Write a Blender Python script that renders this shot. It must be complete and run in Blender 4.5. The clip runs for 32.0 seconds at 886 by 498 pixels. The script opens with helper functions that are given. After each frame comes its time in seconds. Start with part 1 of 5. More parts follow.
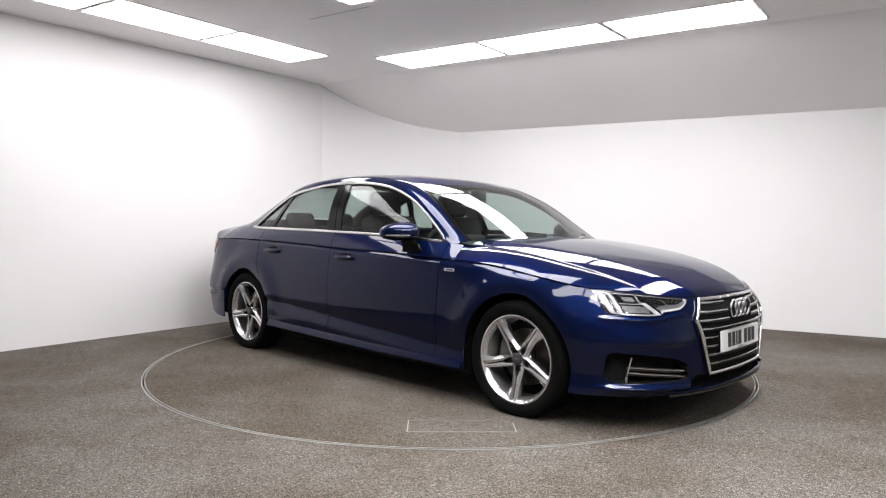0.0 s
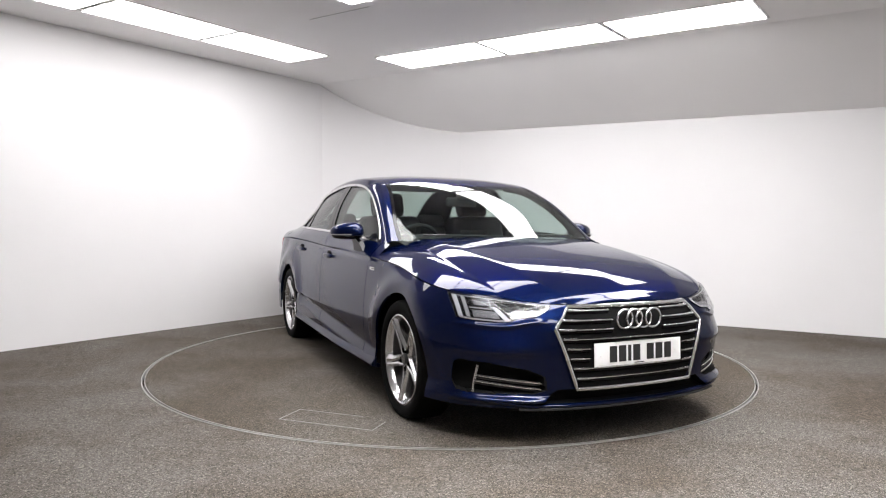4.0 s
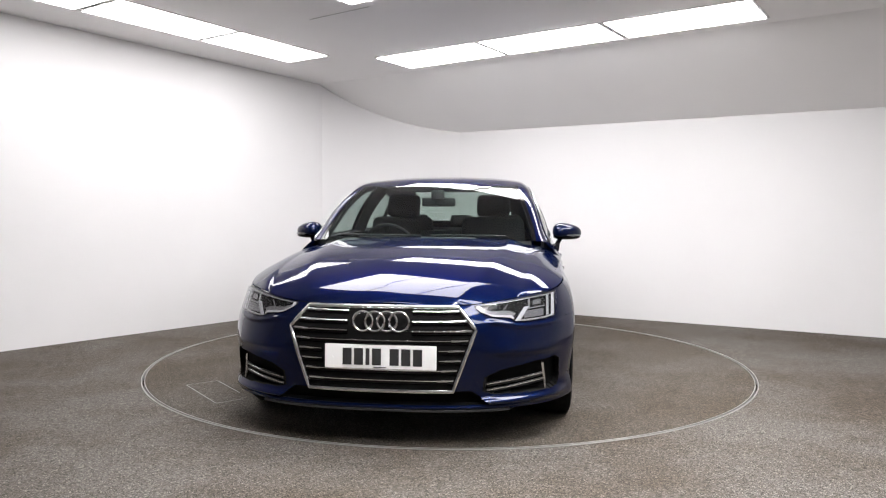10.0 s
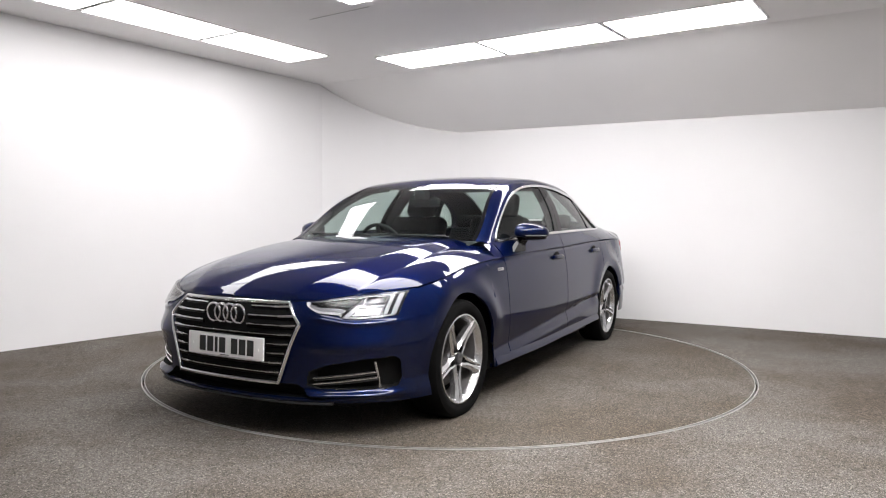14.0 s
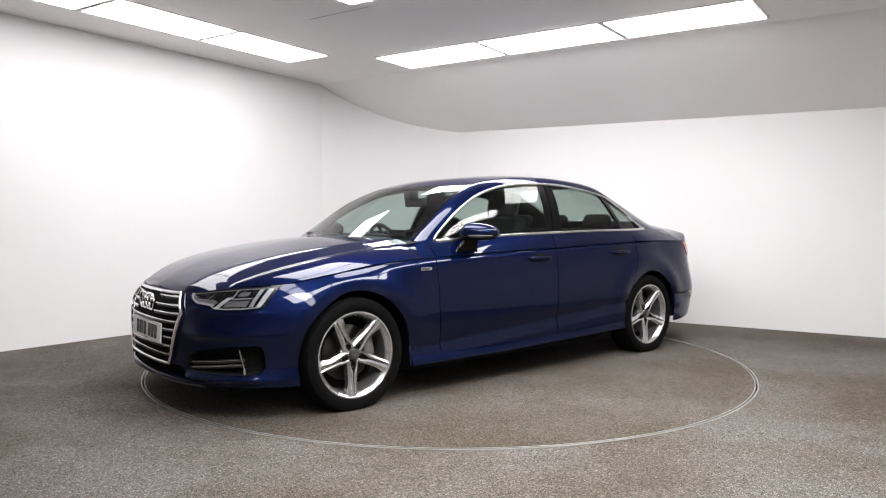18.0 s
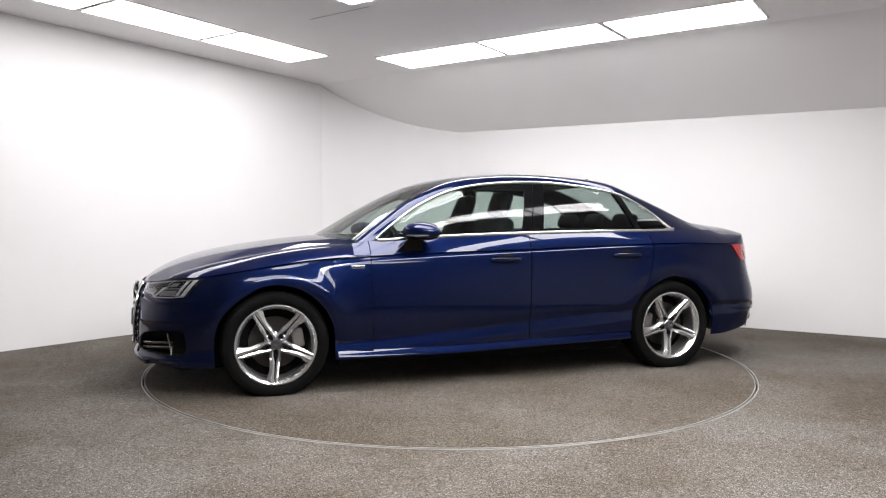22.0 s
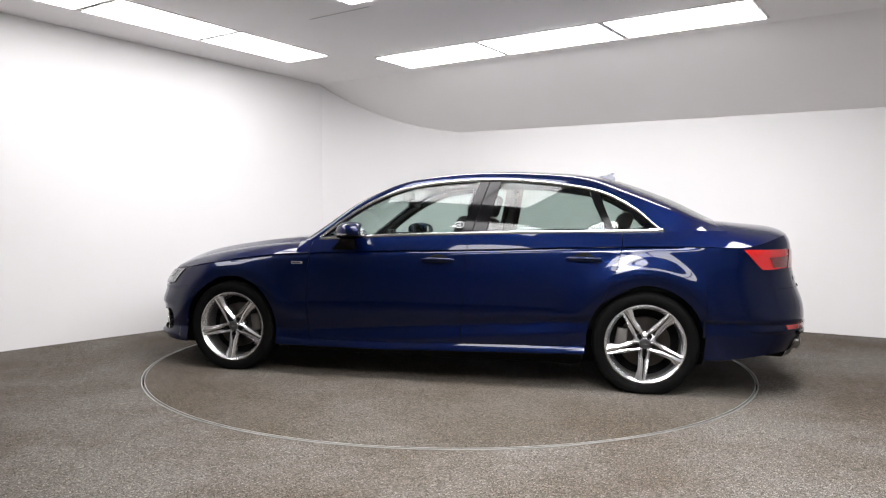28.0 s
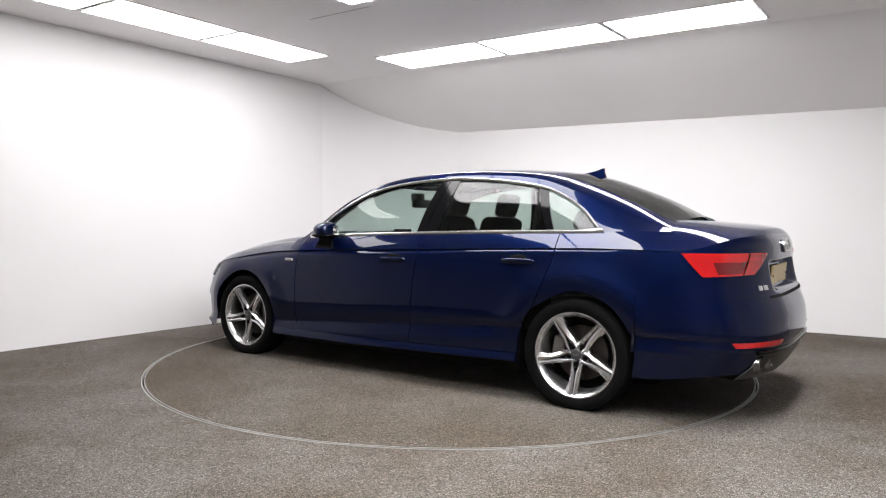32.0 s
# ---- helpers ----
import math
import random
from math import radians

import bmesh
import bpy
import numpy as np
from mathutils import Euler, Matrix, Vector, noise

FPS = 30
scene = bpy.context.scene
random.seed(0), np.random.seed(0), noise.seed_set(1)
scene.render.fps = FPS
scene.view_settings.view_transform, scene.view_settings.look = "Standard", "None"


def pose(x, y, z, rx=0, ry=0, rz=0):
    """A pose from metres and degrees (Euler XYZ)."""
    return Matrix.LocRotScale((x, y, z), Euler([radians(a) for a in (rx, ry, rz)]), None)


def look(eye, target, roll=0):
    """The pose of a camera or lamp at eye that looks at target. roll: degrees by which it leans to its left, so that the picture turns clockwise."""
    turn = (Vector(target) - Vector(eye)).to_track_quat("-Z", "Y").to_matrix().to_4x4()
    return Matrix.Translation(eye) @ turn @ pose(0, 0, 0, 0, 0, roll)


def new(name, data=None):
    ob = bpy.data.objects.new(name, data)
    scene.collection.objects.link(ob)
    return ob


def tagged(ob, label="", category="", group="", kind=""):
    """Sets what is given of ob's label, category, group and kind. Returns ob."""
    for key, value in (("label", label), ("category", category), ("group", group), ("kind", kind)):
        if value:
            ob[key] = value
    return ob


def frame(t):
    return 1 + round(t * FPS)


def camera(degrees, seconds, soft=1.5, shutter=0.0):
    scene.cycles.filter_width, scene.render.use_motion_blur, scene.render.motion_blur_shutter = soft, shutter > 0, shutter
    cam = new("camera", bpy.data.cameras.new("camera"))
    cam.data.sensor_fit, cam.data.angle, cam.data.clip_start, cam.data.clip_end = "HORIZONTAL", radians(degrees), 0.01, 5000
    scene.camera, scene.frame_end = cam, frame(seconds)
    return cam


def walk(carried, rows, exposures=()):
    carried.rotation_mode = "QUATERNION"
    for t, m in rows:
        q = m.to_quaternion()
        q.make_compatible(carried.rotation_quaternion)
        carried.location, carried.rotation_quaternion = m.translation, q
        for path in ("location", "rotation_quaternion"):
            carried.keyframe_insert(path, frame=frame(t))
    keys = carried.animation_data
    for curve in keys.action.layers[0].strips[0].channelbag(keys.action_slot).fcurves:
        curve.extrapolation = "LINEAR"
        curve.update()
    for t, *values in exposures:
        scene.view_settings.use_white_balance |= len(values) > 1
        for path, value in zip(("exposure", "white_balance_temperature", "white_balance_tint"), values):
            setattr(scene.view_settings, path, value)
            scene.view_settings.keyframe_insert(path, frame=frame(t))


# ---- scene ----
import functools

# the camera stands still on a tripod before the turntable
EYE = (0.0, 0.0, 1.044)
AIM = (0.0, math.cos(radians(-2.144)), 1.044 + math.sin(radians(-2.144)))
cam = camera(66.16, 32.0, soft=1.1)
walk(cam, [(0.0, look(EYE, AIM, 0.278)), (32.0, look(EYE, AIM, 0.278))])

# ---- world and light: a closed studio, lit by its ceiling panels alone ----
world = bpy.data.worlds.new("world")
scene.world = world
world.use_nodes = True
world.node_tree.nodes["Background"].inputs["Color"].default_value = (0.5, 0.5, 0.5, 1)
world.node_tree.nodes["Background"].inputs["Strength"].default_value = 0.02
PANEL_GLOW = 15.5
scene.view_settings.exposure = 0.0

CENTRE = Vector((0.0496, 5.3128, 0.0))      # the turntable's axis
CAR_OFF = Vector((-0.019, -0.044, 0.0))     # the car on it
TURN_0, TURN_RATE = -44.376, -5.3243        # degrees, degrees a second


# ---- materials ----
def material(name, colour, rough=0.5, metal=0.0, coat=0.0, spec=0.5):
    m = bpy.data.materials.new(name)
    m.use_nodes = True
    b = m.node_tree.nodes["Principled BSDF"]
    b.inputs["Base Color"].default_value = (*colour, 1)
    b.inputs["Roughness"].default_value = rough
    b.inputs["Metallic"].default_value = metal
    b.inputs["Coat Weight"].default_value = coat
    b.inputs["Coat Roughness"].default_value = 0.02
    b.inputs["Specular IOR Level"].default_value = spec
    return m


def nodes_of(m):
    t = m.node_tree
    return t.nodes, t.links, t.nodes["Principled BSDF"]


def noise_node(m, scale, detail=4.0, rough=0.6, coords="Object"):
    n, l, _ = nodes_of(m)
    tc = n.new("ShaderNodeTexCoord")
    t = n.new("ShaderNodeTexNoise")
    t.inputs["Scale"].default_value, t.inputs["Detail"].default_value = scale, detail
    t.inputs["Roughness"].default_value = rough
    l.new(tc.outputs[coords], t.inputs["Vector"])
    return t


def ramp_node(m, source, stops):
    n, l, _ = nodes_of(m)
    r = n.new("ShaderNodeValToRGB")
    e = r.color_ramp.elements
    while len(e) < len(stops):
        e.new(0.5)
    for el, (p, c) in zip(e, stops):
        el.position, el.color = p, (*c, 1)
    l.new(source, r.inputs["Fac"])
    return r


def bump_from(m, source, strength, distance):
    n, l, b = nodes_of(m)
    k = n.new("ShaderNodeBump")
    k.inputs["Strength"].default_value, k.inputs["Distance"].default_value = strength, distance
    l.new(source, k.inputs["Height"])
    l.new(k.outputs["Normal"], b.inputs["Normal"])


def mixed(m, a, b, fac, mode="MULTIPLY"):
    n, l, _ = nodes_of(m)
    x = n.new("ShaderNodeMix")
    x.data_type, x.blend_type = "RGBA", mode
    x.inputs["Factor"].default_value = fac
    l.new(a, x.inputs["A"])
    l.new(b, x.inputs["B"])
    return x.outputs["Result"]


def wall_paint(name, colour):
    m = material(name, colour, 0.55, spec=0.35)
    n, l, b = nodes_of(m)
    t = noise_node(m, 0.7, 3.0)
    r = ramp_node(m, t.outputs["Fac"], [(0.3, tuple(c * 0.965 for c in colour)), (0.7, colour)])
    l.new(r.outputs["Color"], b.inputs["Base Color"])
    g = noise_node(m, 180.0, 3.0)
    bump_from(m, g.outputs["Fac"], 0.06, 0.002)
    return m


def carpet(name, dark, light, stain):
    m = material(name, light, 0.95, spec=0.12)
    n, l, b = nodes_of(m)
    g = noise_node(m, 150.0, 2.0, 0.6)
    # single tufts, each with a shade of its own
    tc = n.new("ShaderNodeTexCoord")
    tuft = n.new("ShaderNodeTexVoronoi")
    tuft.inputs["Scale"].default_value = 230.0
    l.new(tc.outputs["Object"], tuft.inputs["Vector"])
    shade = n.new("ShaderNodeSeparateColor")
    l.new(tuft.outputs["Color"], shade.inputs["Color"])
    grain = ramp_node(m, shade.outputs["Red"], [(0.08, dark), (0.40, light), (0.84, tuple(c * 1.45 for c in light)), (0.98, tuple(min(1, c * 2.7) for c in light))])
    w = noise_node(m, 42.0, 3.0, 0.7)
    flecks = ramp_node(m, w.outputs["Fac"], [(0.34, (0.86, 0.83, 0.80)), (0.5, (1.0, 1.0, 1.0)), (0.66, (1.12, 1.13, 1.15))])
    s = noise_node(m, 0.9, 6.0, 0.62)
    wear = ramp_node(m, s.outputs["Fac"], [(0.38, stain), (0.60, (1.0, 1.0, 1.0))])
    a = mixed(m, grain.outputs["Color"], flecks.outputs["Color"], 1.0)
    a = mixed(m, a, wear.outputs["Color"], 1.0)
    l.new(a, b.inputs["Base Color"])
    bump_from(m, g.outputs["Fac"], 0.5, 0.003)
    return m


WHITE = wall_paint("white_wall_paint", (0.755, 0.745, 0.745))
CEIL = wall_paint("grey_ceiling_paint", (0.93, 0.915, 0.91))
# for walls out of view, darkened to dim what the car reflects
DIM = wall_paint("dimmed_unseen_wall_paint", (0.42, 0.42, 0.43))
CARPET = carpet("speckled_carpet", (0.044, 0.040, 0.036), (0.100, 0.092, 0.083), (0.66, 0.60, 0.53))
CARPET_DISC = carpet("speckled_carpet_of_turntable", (0.038, 0.034, 0.029), (0.088, 0.080, 0.070), (0.70, 0.64, 0.57))
ALU = material("brushed_aluminium_edge", (0.42, 0.41, 0.39), 0.5, 0.7)
HATCH = material("worn_metal_hatch_edge", (0.24, 0.23, 0.22), 0.6, 0.4)


def diffuser(name, glow):
    m = material(name, (0.9, 0.9, 0.9), 0.6)
    m.node_tree.nodes["Principled BSDF"].inputs["Emission Color"].default_value = (1.0, 0.977, 0.988, 1)
    m.node_tree.nodes["Principled BSDF"].inputs["Emission Strength"].default_value = glow
    return m


PANEL = diffuser("light_diffuser", PANEL_GLOW)
# stronger and weaker glow by row, set to balance light on walls and floor
PANEL_STRONG = diffuser("strong_light_diffuser", PANEL_GLOW * 1.50)
PANEL_WEAK = diffuser("weak_light_diffuser", PANEL_GLOW * 0.62)
PANEL_FRAME = material("grey_light_frame", (0.42, 0.41, 0.40), 0.5)


# ---- mesh helpers ----
def mesh_ob(name, verts, faces, mat, parent=None, label="", smooth=True, sharp=35.0):
    me = bpy.data.meshes.new(name)
    me.from_pydata([tuple(map(float, v)) for v in verts], [], [tuple(map(int, f)) for f in faces])
    me.materials.append(mat)
    if smooth:
        me.shade_smooth()
        me.set_sharp_from_angle(angle=radians(sharp))
    me.update()
    ob = new(name, me)
    if parent is not None:
        ob.parent = parent
    if label:
        ob["label"] = label
    return ob


def part(name, bm, mat, parent, label="", sharp=35.0):
    me = bpy.data.meshes.new(name)
    bmesh.ops.recalc_face_normals(bm, faces=bm.faces)
    bm.to_mesh(me)
    bm.free()
    me.materials.append(mat)
    me.shade_smooth()
    me.set_sharp_from_angle(angle=radians(sharp))
    ob = new(name, me)
    ob.parent = parent
    if label:
        ob["label"] = label
    return ob


def box_bm(x0, x1, y0, y1, z0, z1, bevel=0.0, seg=2, m=None):
    bm = bmesh.new()
    bmesh.ops.create_cube(bm, size=1.0)
    for v in bm.verts:
        v.co = Vector((x0 + (v.co.x + 0.5) * (x1 - x0), y0 + (v.co.y + 0.5) * (y1 - y0), z0 + (v.co.z + 0.5) * (z1 - z0)))
    if bevel > 0:
        bmesh.ops.bevel(bm, geom=bm.edges[:], offset=bevel, segments=seg, profile=0.5, affect="EDGES")
    if m is not None:
        bm.transform(m)
    return bm


def prism_bm(outline, z0, z1):
    """An upright prism over an outline of (x, y)."""
    bm = bmesh.new()
    low = [bm.verts.new((x, y, z0)) for x, y in outline]
    top = [bm.verts.new((x, y, z1)) for x, y in outline]
    n = len(outline)
    bm.faces.new(low[::-1])
    bm.faces.new(top)
    for i in range(n):
        bm.faces.new((low[i], low[(i + 1) % n], top[(i + 1) % n], top[i]))
    return bm


def revolve_bm(profile, n=64, axis="Y"):
    """A closed ring of (radius, along) turned round an axis."""
    bm = bmesh.new()
    rings = []
    for i in range(n):
        a = 2 * math.pi * i / n
        c, s = math.cos(a), math.sin(a)
        rings.append([bm.verts.new((r * c, h, r * s) if axis == "Y" else (r * c, r * s, h)) for r, h in profile])
    k = len(profile)
    for i in range(n):
        for j in range(k):
            bm.faces.new((rings[i][j], rings[i][(j + 1) % k], rings[(i + 1) % n][(j + 1) % k], rings[(i + 1) % n][j]))
    return bm


def tube(name, points, radius, mat, parent, label="", n=8, closed=False, flat=1.0):
    """A round bar along points; flat squeezes it across."""
    pts = [Vector(p) for p in points]
    verts, faces = [], []
    m = len(pts)
    up = Vector((0, 0, 1))
    for i, p in enumerate(pts):
        a = pts[(i - 1) % m] if (closed or i > 0) else p
        b = pts[(i + 1) % m] if (closed or i < m - 1) else p
        d = (b - a).normalized()
        s = d.cross(up)
        s = s.normalized() if s.length > 1e-4 else Vector((0, 1, 0))
        u = s.cross(d).normalized()
        for j in range(n):
            w = 2 * math.pi * (j + 0.5) / n
            verts.append(p + s * (math.cos(w) * radius * flat) + u * (math.sin(w) * radius))
    for i in range(m if closed else m - 1):
        for j in range(n):
            a, b = i * n + j, i * n + (j + 1) % n
            c, d = ((i + 1) % m) * n + (j + 1) % n, ((i + 1) % m) * n + j
            faces.append((a, b, c, d))
    if not closed:
        faces.append(tuple(range(n))[::-1])
        faces.append(tuple((m - 1) * n + j for j in range(n)))
    return mesh_ob(name, verts, faces, mat, parent, label)


def spline(points):
    """A natural cubic through (x, value), run on straight past its ends."""
    p = sorted(points)
    x, y = np.array([a for a, _ in p], float), np.array([b for _, b in p], float)
    n = len(x)
    h = np.diff(x)
    m = np.zeros((n, n))
    r = np.zeros(n)
    m[0, 0] = m[-1, -1] = 1.0
    for i in range(1, n - 1):
        m[i, i - 1], m[i, i], m[i, i + 1] = h[i - 1], 2 * (h[i - 1] + h[i]), h[i]
        r[i] = 6 * ((y[i + 1] - y[i]) / h[i] - (y[i] - y[i - 1]) / h[i - 1])
    k = np.linalg.solve(m, r)

    def f(q):
        q = float(q)
        i = min(max(int(np.searchsorted(x, q)) - 1, 0), n - 2)
        if q < x[0]:
            return y[0] + (q - x[0]) * ((y[1] - y[0]) / h[0] - h[0] * k[1] / 6)
        if q > x[-1]:
            return y[-1] + (q - x[-1]) * ((y[-1] - y[-2]) / h[-1] + h[-1] * k[-2] / 6)
        a, b = (x[i + 1] - q) / h[i], (q - x[i]) / h[i]
        return a * y[i] + b * y[i + 1] + ((a ** 3 - a) * k[i] + (b ** 3 - b) * k[i + 1]) * h[i] ** 2 / 6
    return f


def broken_line(points):
    """Straight runs through (x, value)."""
    xs, ys = [a for a, _ in points], [b for _, b in points]
    return lambda q: float(np.interp(q, xs, ys))


# ---- the room ----
CEIL_H, LOW_H = 2.70, 2.185
LEFT_A, LEFT_B = Vector((-5.88, 2.26)), Vector((-1.46, 8.215))      # left wall, front to back
RIGHT_A, RIGHT_B = Vector((0.21, 8.565)), Vector((5.20, 5.659))      # right wall
U = Vector((0.851, -0.525))      # along the right rows of lights
V = Vector((0.602, 0.798))       # along the left row


def wall(name, a, b, h0, h1, mat, label, thick=0.15):
    """A wall over the floor line a-b whose top runs from h0 to h1, thick to its outer side."""
    d = (b - a).normalized()
    o = Vector((-d.y, d.x)) * thick
    bm = bmesh.new()
    lo = [bm.verts.new((p.x, p.y, 0)) for p in (a, b, b + o, a + o)]
    hi = [bm.verts.new((p.x, p.y, h)) for p, h in ((a, h0), (b, h1), (b + o, h1), (a + o, h0))]
    bm.faces.new(lo)
    bm.faces.new(hi)
    for i in range(4):
        bm.faces.new((lo[i], lo[(i + 1) % 4], hi[(i + 1) % 4], hi[i]))
    ob = part(name, bm, mat, None)
    return tagged(ob, label, "wall", kind="structure")


def room():
    ground = part("floor", box_bm(-7.5, 8.5, -5.0, 10.0, -0.20, 0.0), CARPET, None)
    # the pit in which the turntable sits
    me = ground.data
    bm = bmesh.new()
    n = 128
    ring = [bm.verts.new((CENTRE.x + 2.214 * math.cos(2 * math.pi * i / n), CENTRE.y + 2.214 * math.sin(2 * math.pi * i / n), 0)) for i in range(n)]
    low = [bm.verts.new((v.co.x, v.co.y, -0.06)) for v in ring]
    outer = []
    for v in ring:
        d = Vector((v.co.x - CENTRE.x, v.co.y - CENTRE.y)).normalized()
        k = min(7.5 / max(abs(d.x), 1e-6), 8.6 / max(abs(d.y), 1e-6))
        outer.append(bm.verts.new((CENTRE.x + d.x * k, CENTRE.y + d.y * k, 0)))
    for i in range(n):
        j = (i + 1) % n
        bm.faces.new((ring[i], ring[j], outer[j], outer[i]))
        bm.faces.new((ring[j], ring[i], low[i], low[j]))
    bm.faces.new(low)
    bm.normal_update()
    bm.to_mesh(me)
    bm.free()
    tagged(ground, "grey-brown speckled short-pile carpet floor of the studio", "floor", kind="structure")
    wall("wall_left", LEFT_A, LEFT_B, CEIL_H, CEIL_H, WHITE, "plain white painted studio wall on grey carpet")
    # the rounded corner between the two walls
    c0, c1, c2 = LEFT_B, Vector((-0.775, 8.85)), RIGHT_A
    n = 14
    pts = []
    for i in range(n + 1):
        t = i / n
        pts.append(c0 * (1 - t) ** 2 + c1 * 2 * t * (1 - t) + c2 * t * t)
    bm = bmesh.new()
    tops = []
    for i, p in enumerate(pts):
        tops.append((bm.verts.new((p.x, p.y, 0)), bm.verts.new((p.x, p.y, slope_z(p)))))
    for a, b in zip(tops, tops[1:]):
        bm.faces.new((a[0], b[0], b[1], a[1]))
    ex = bmesh.ops.extrude_face_region(bm, geom=bm.faces[:])
    for v in [g for g in ex["geom"] if isinstance(g, bmesh.types.BMVert)]:
        d = (Vector((v.co.x, v.co.y)) - Vector((0.0, 6.0))).normalized()
        v.co.x += d.x * 0.15
        v.co.y += d.y * 0.15
    tagged(part("wall_corner", bm, WHITE, None, sharp=50), "rounded white painted corner joining two studio walls", "wall", kind="structure")
    wall("wall_right", RIGHT_A, RIGHT_B, LOW_H, LOW_H, WHITE, "plain white painted studio wall under a sloping ceiling")
    # unseen walls added to close the room, dark for the car's reflections
    wall("wall_right_front", RIGHT_B, Vector((3.6, -3.2)), 2.9, 2.9, DIM, "unseen wall beside the camera, darkened to dim reflections")
    wall("wall_back", Vector((3.6, -3.2)), Vector((-5.2, -3.2)), 2.9, 2.9, DIM, "unseen wall behind the camera, darkened to dim reflections")
    wall("wall_left_front", Vector((-5.2, -3.2)), LEFT_A, 2.9, 2.9, DIM, "unseen wall beside the camera, darkened to dim reflections")


# the crease between flat and sloping ceiling runs along the right row of lights
CREASE = Vector((-1.46, 8.17))


def slope_z(p):
    """Height of the ceiling over p: flat, then sloping down to the right wall."""
    d = Vector((p[0], p[1])) - CREASE
    nrm = Vector((-U.y, U.x))
    s = d.dot(nrm)
    far = (RIGHT_A - CREASE).dot(nrm)
    return CEIL_H - max(0.0, s / far) * (CEIL_H - LOW_H)


def ceiling():
    a, b = CREASE - U * 5.5, CREASE + U * 10.5
    nrm = Vector((-U.y, U.x))
    flat = [a, b, b - nrm * 12.5, a - nrm * 12.5]
    bm = prism_bm([(p.x, p.y) for p in flat], CEIL_H, CEIL_H + 0.15)
    tagged(part("ceiling", bm, CEIL, None), "flat grey-white painted ceiling with light panels let in", "ceiling", kind="structure")
    bm = bmesh.new()
    c, d = a + nrm * 2.4, b + nrm * 2.4
    q = [(p.x, p.y, slope_z(p)) for p in (a, b, d, c)]
    lo = [bm.verts.new(v) for v in q]
    hi = [bm.verts.new((v[0], v[1], v[2] + 0.15)) for v in q]
    bm.faces.new(lo)
    bm.faces.new(hi)
    for i in range(4):
        bm.faces.new((lo[i], lo[(i + 1) % 4], hi[(i + 1) % 4], hi[i]))
    tagged(part("ceiling_slope", bm, CEIL, None), "sloping grey-white ceiling falling to the low wall", "ceiling", kind="structure")


def light_panel(corner, along, across, length, width, glow=PANEL):
    """One flush ceiling panel from its inner far corner."""
    base = new("ceiling_light")
    base.location = (corner.x, corner.y, CEIL_H)
    e = 0.011
    o = Vector((0, 0))
    q = [o, along * length, along * length + across * width, across * width]
    cen = (q[0] + q[2]) / 2
    bm = prism_bm([(p.x, p.y) for p in q], -0.006, -0.001)
    part("frame", bm, PANEL_FRAME, base)
    s = [cen + (p - cen) * (1 - 2 * e / width) for p in q]
    bm = prism_bm([(p.x, p.y) for p in s], -0.012, -0.0065)
    part("diffuser", bm, glow, base, "glowing white diffuser")
    return tagged(base, "flush rectangular ceiling light panel glowing white", "ceiling light", "ceiling light panels")


def lights():
    """A ring of twelve panels with a block of three in its middle."""
    far = Vector((-0.695, 6.862))
    for i in range(3):
        light_panel(far + U * (i * 1.163), U, V, 1.146, 0.555)
    p = Vector((-1.133, 6.790))
    for i in range(3):
        light_panel(p - V * (i * 1.068), -V, -U, 1.05, 0.53, PANEL_WEAK)
    p = far + U * 3.80 - V * 0.10
    for i in range(4):
        light_panel(p - V * (i * 1.165), -V, U, 1.15, 0.555, PANEL_STRONG)
    # near row, out of view; its panels are added rightwards to brighten the floor
    p = far - V * 3.75
    for i in range(2, 6):
        light_panel(p + U * (i * 1.165), U, -V, 1.15, 0.555)
    p = Vector((-0.700, 5.199))
    for i in range(3):
        light_panel(p + U * (i * 0.61), U, -V, 0.595, 1.15)


room()
ceiling()
lights()
# a fine joint between two ceiling boards
joint = part("ceiling_joint", box_bm(0.0, 0.62, -0.003, 0.003, -0.0035, -0.001, m=pose(-1.092, 5.60, CEIL_H, 0, 0, -33)), PANEL_FRAME, None)
tagged(joint, "fine dark joint line in the ceiling boards", "trim", kind="structure")


# ---- the turntable ----
def turntable():
    base = new("turntable")
    base.location = CENTRE
    n = 128
    bm = prism_bm([(2.188 * math.cos(2 * math.pi * i / n), 2.188 * math.sin(2 * math.pi * i / n)) for i in range(n)], -0.05, 0.0)
    part("deck", bm, CARPET_DISC, base, "speckled carpet deck")
    part("edge_strip", revolve_bm([(2.188, -0.03), (2.188, 0.002), (2.193, 0.002), (2.193, -0.03)], 160, "Z"), ALU, base, "thin metal edge")
    # service hatch cut into the carpet
    m = pose(1.32, -1.283, 0, 0, 0, 45)
    for x0, x1, y0, y1 in ((-0.275, 0.275, -0.104, -0.098), (-0.275, 0.12, 0.098, 0.103), (-0.277, -0.272, -0.103, 0.098), (0.272, 0.277, -0.103, 0.06)):
        part("hatch_edge", box_bm(x0, x1, y0, y1, -0.002, 0.0015, m=m), HATCH, base, "thin metal hatch edge")
    return tagged(base, "round carpeted turntable with a thin metal rim", "turntable")


TABLE = turntable()
rim = part("turntable_rim", revolve_bm([(2.206, -0.03), (2.206, 0.002), (2.2125, 0.002), (2.2125, -0.03)], 160, "Z"), ALU, None)
rim.location = CENTRE
tagged(rim, "thin metal ring in the carpet round the turntable", "trim", kind="structure")


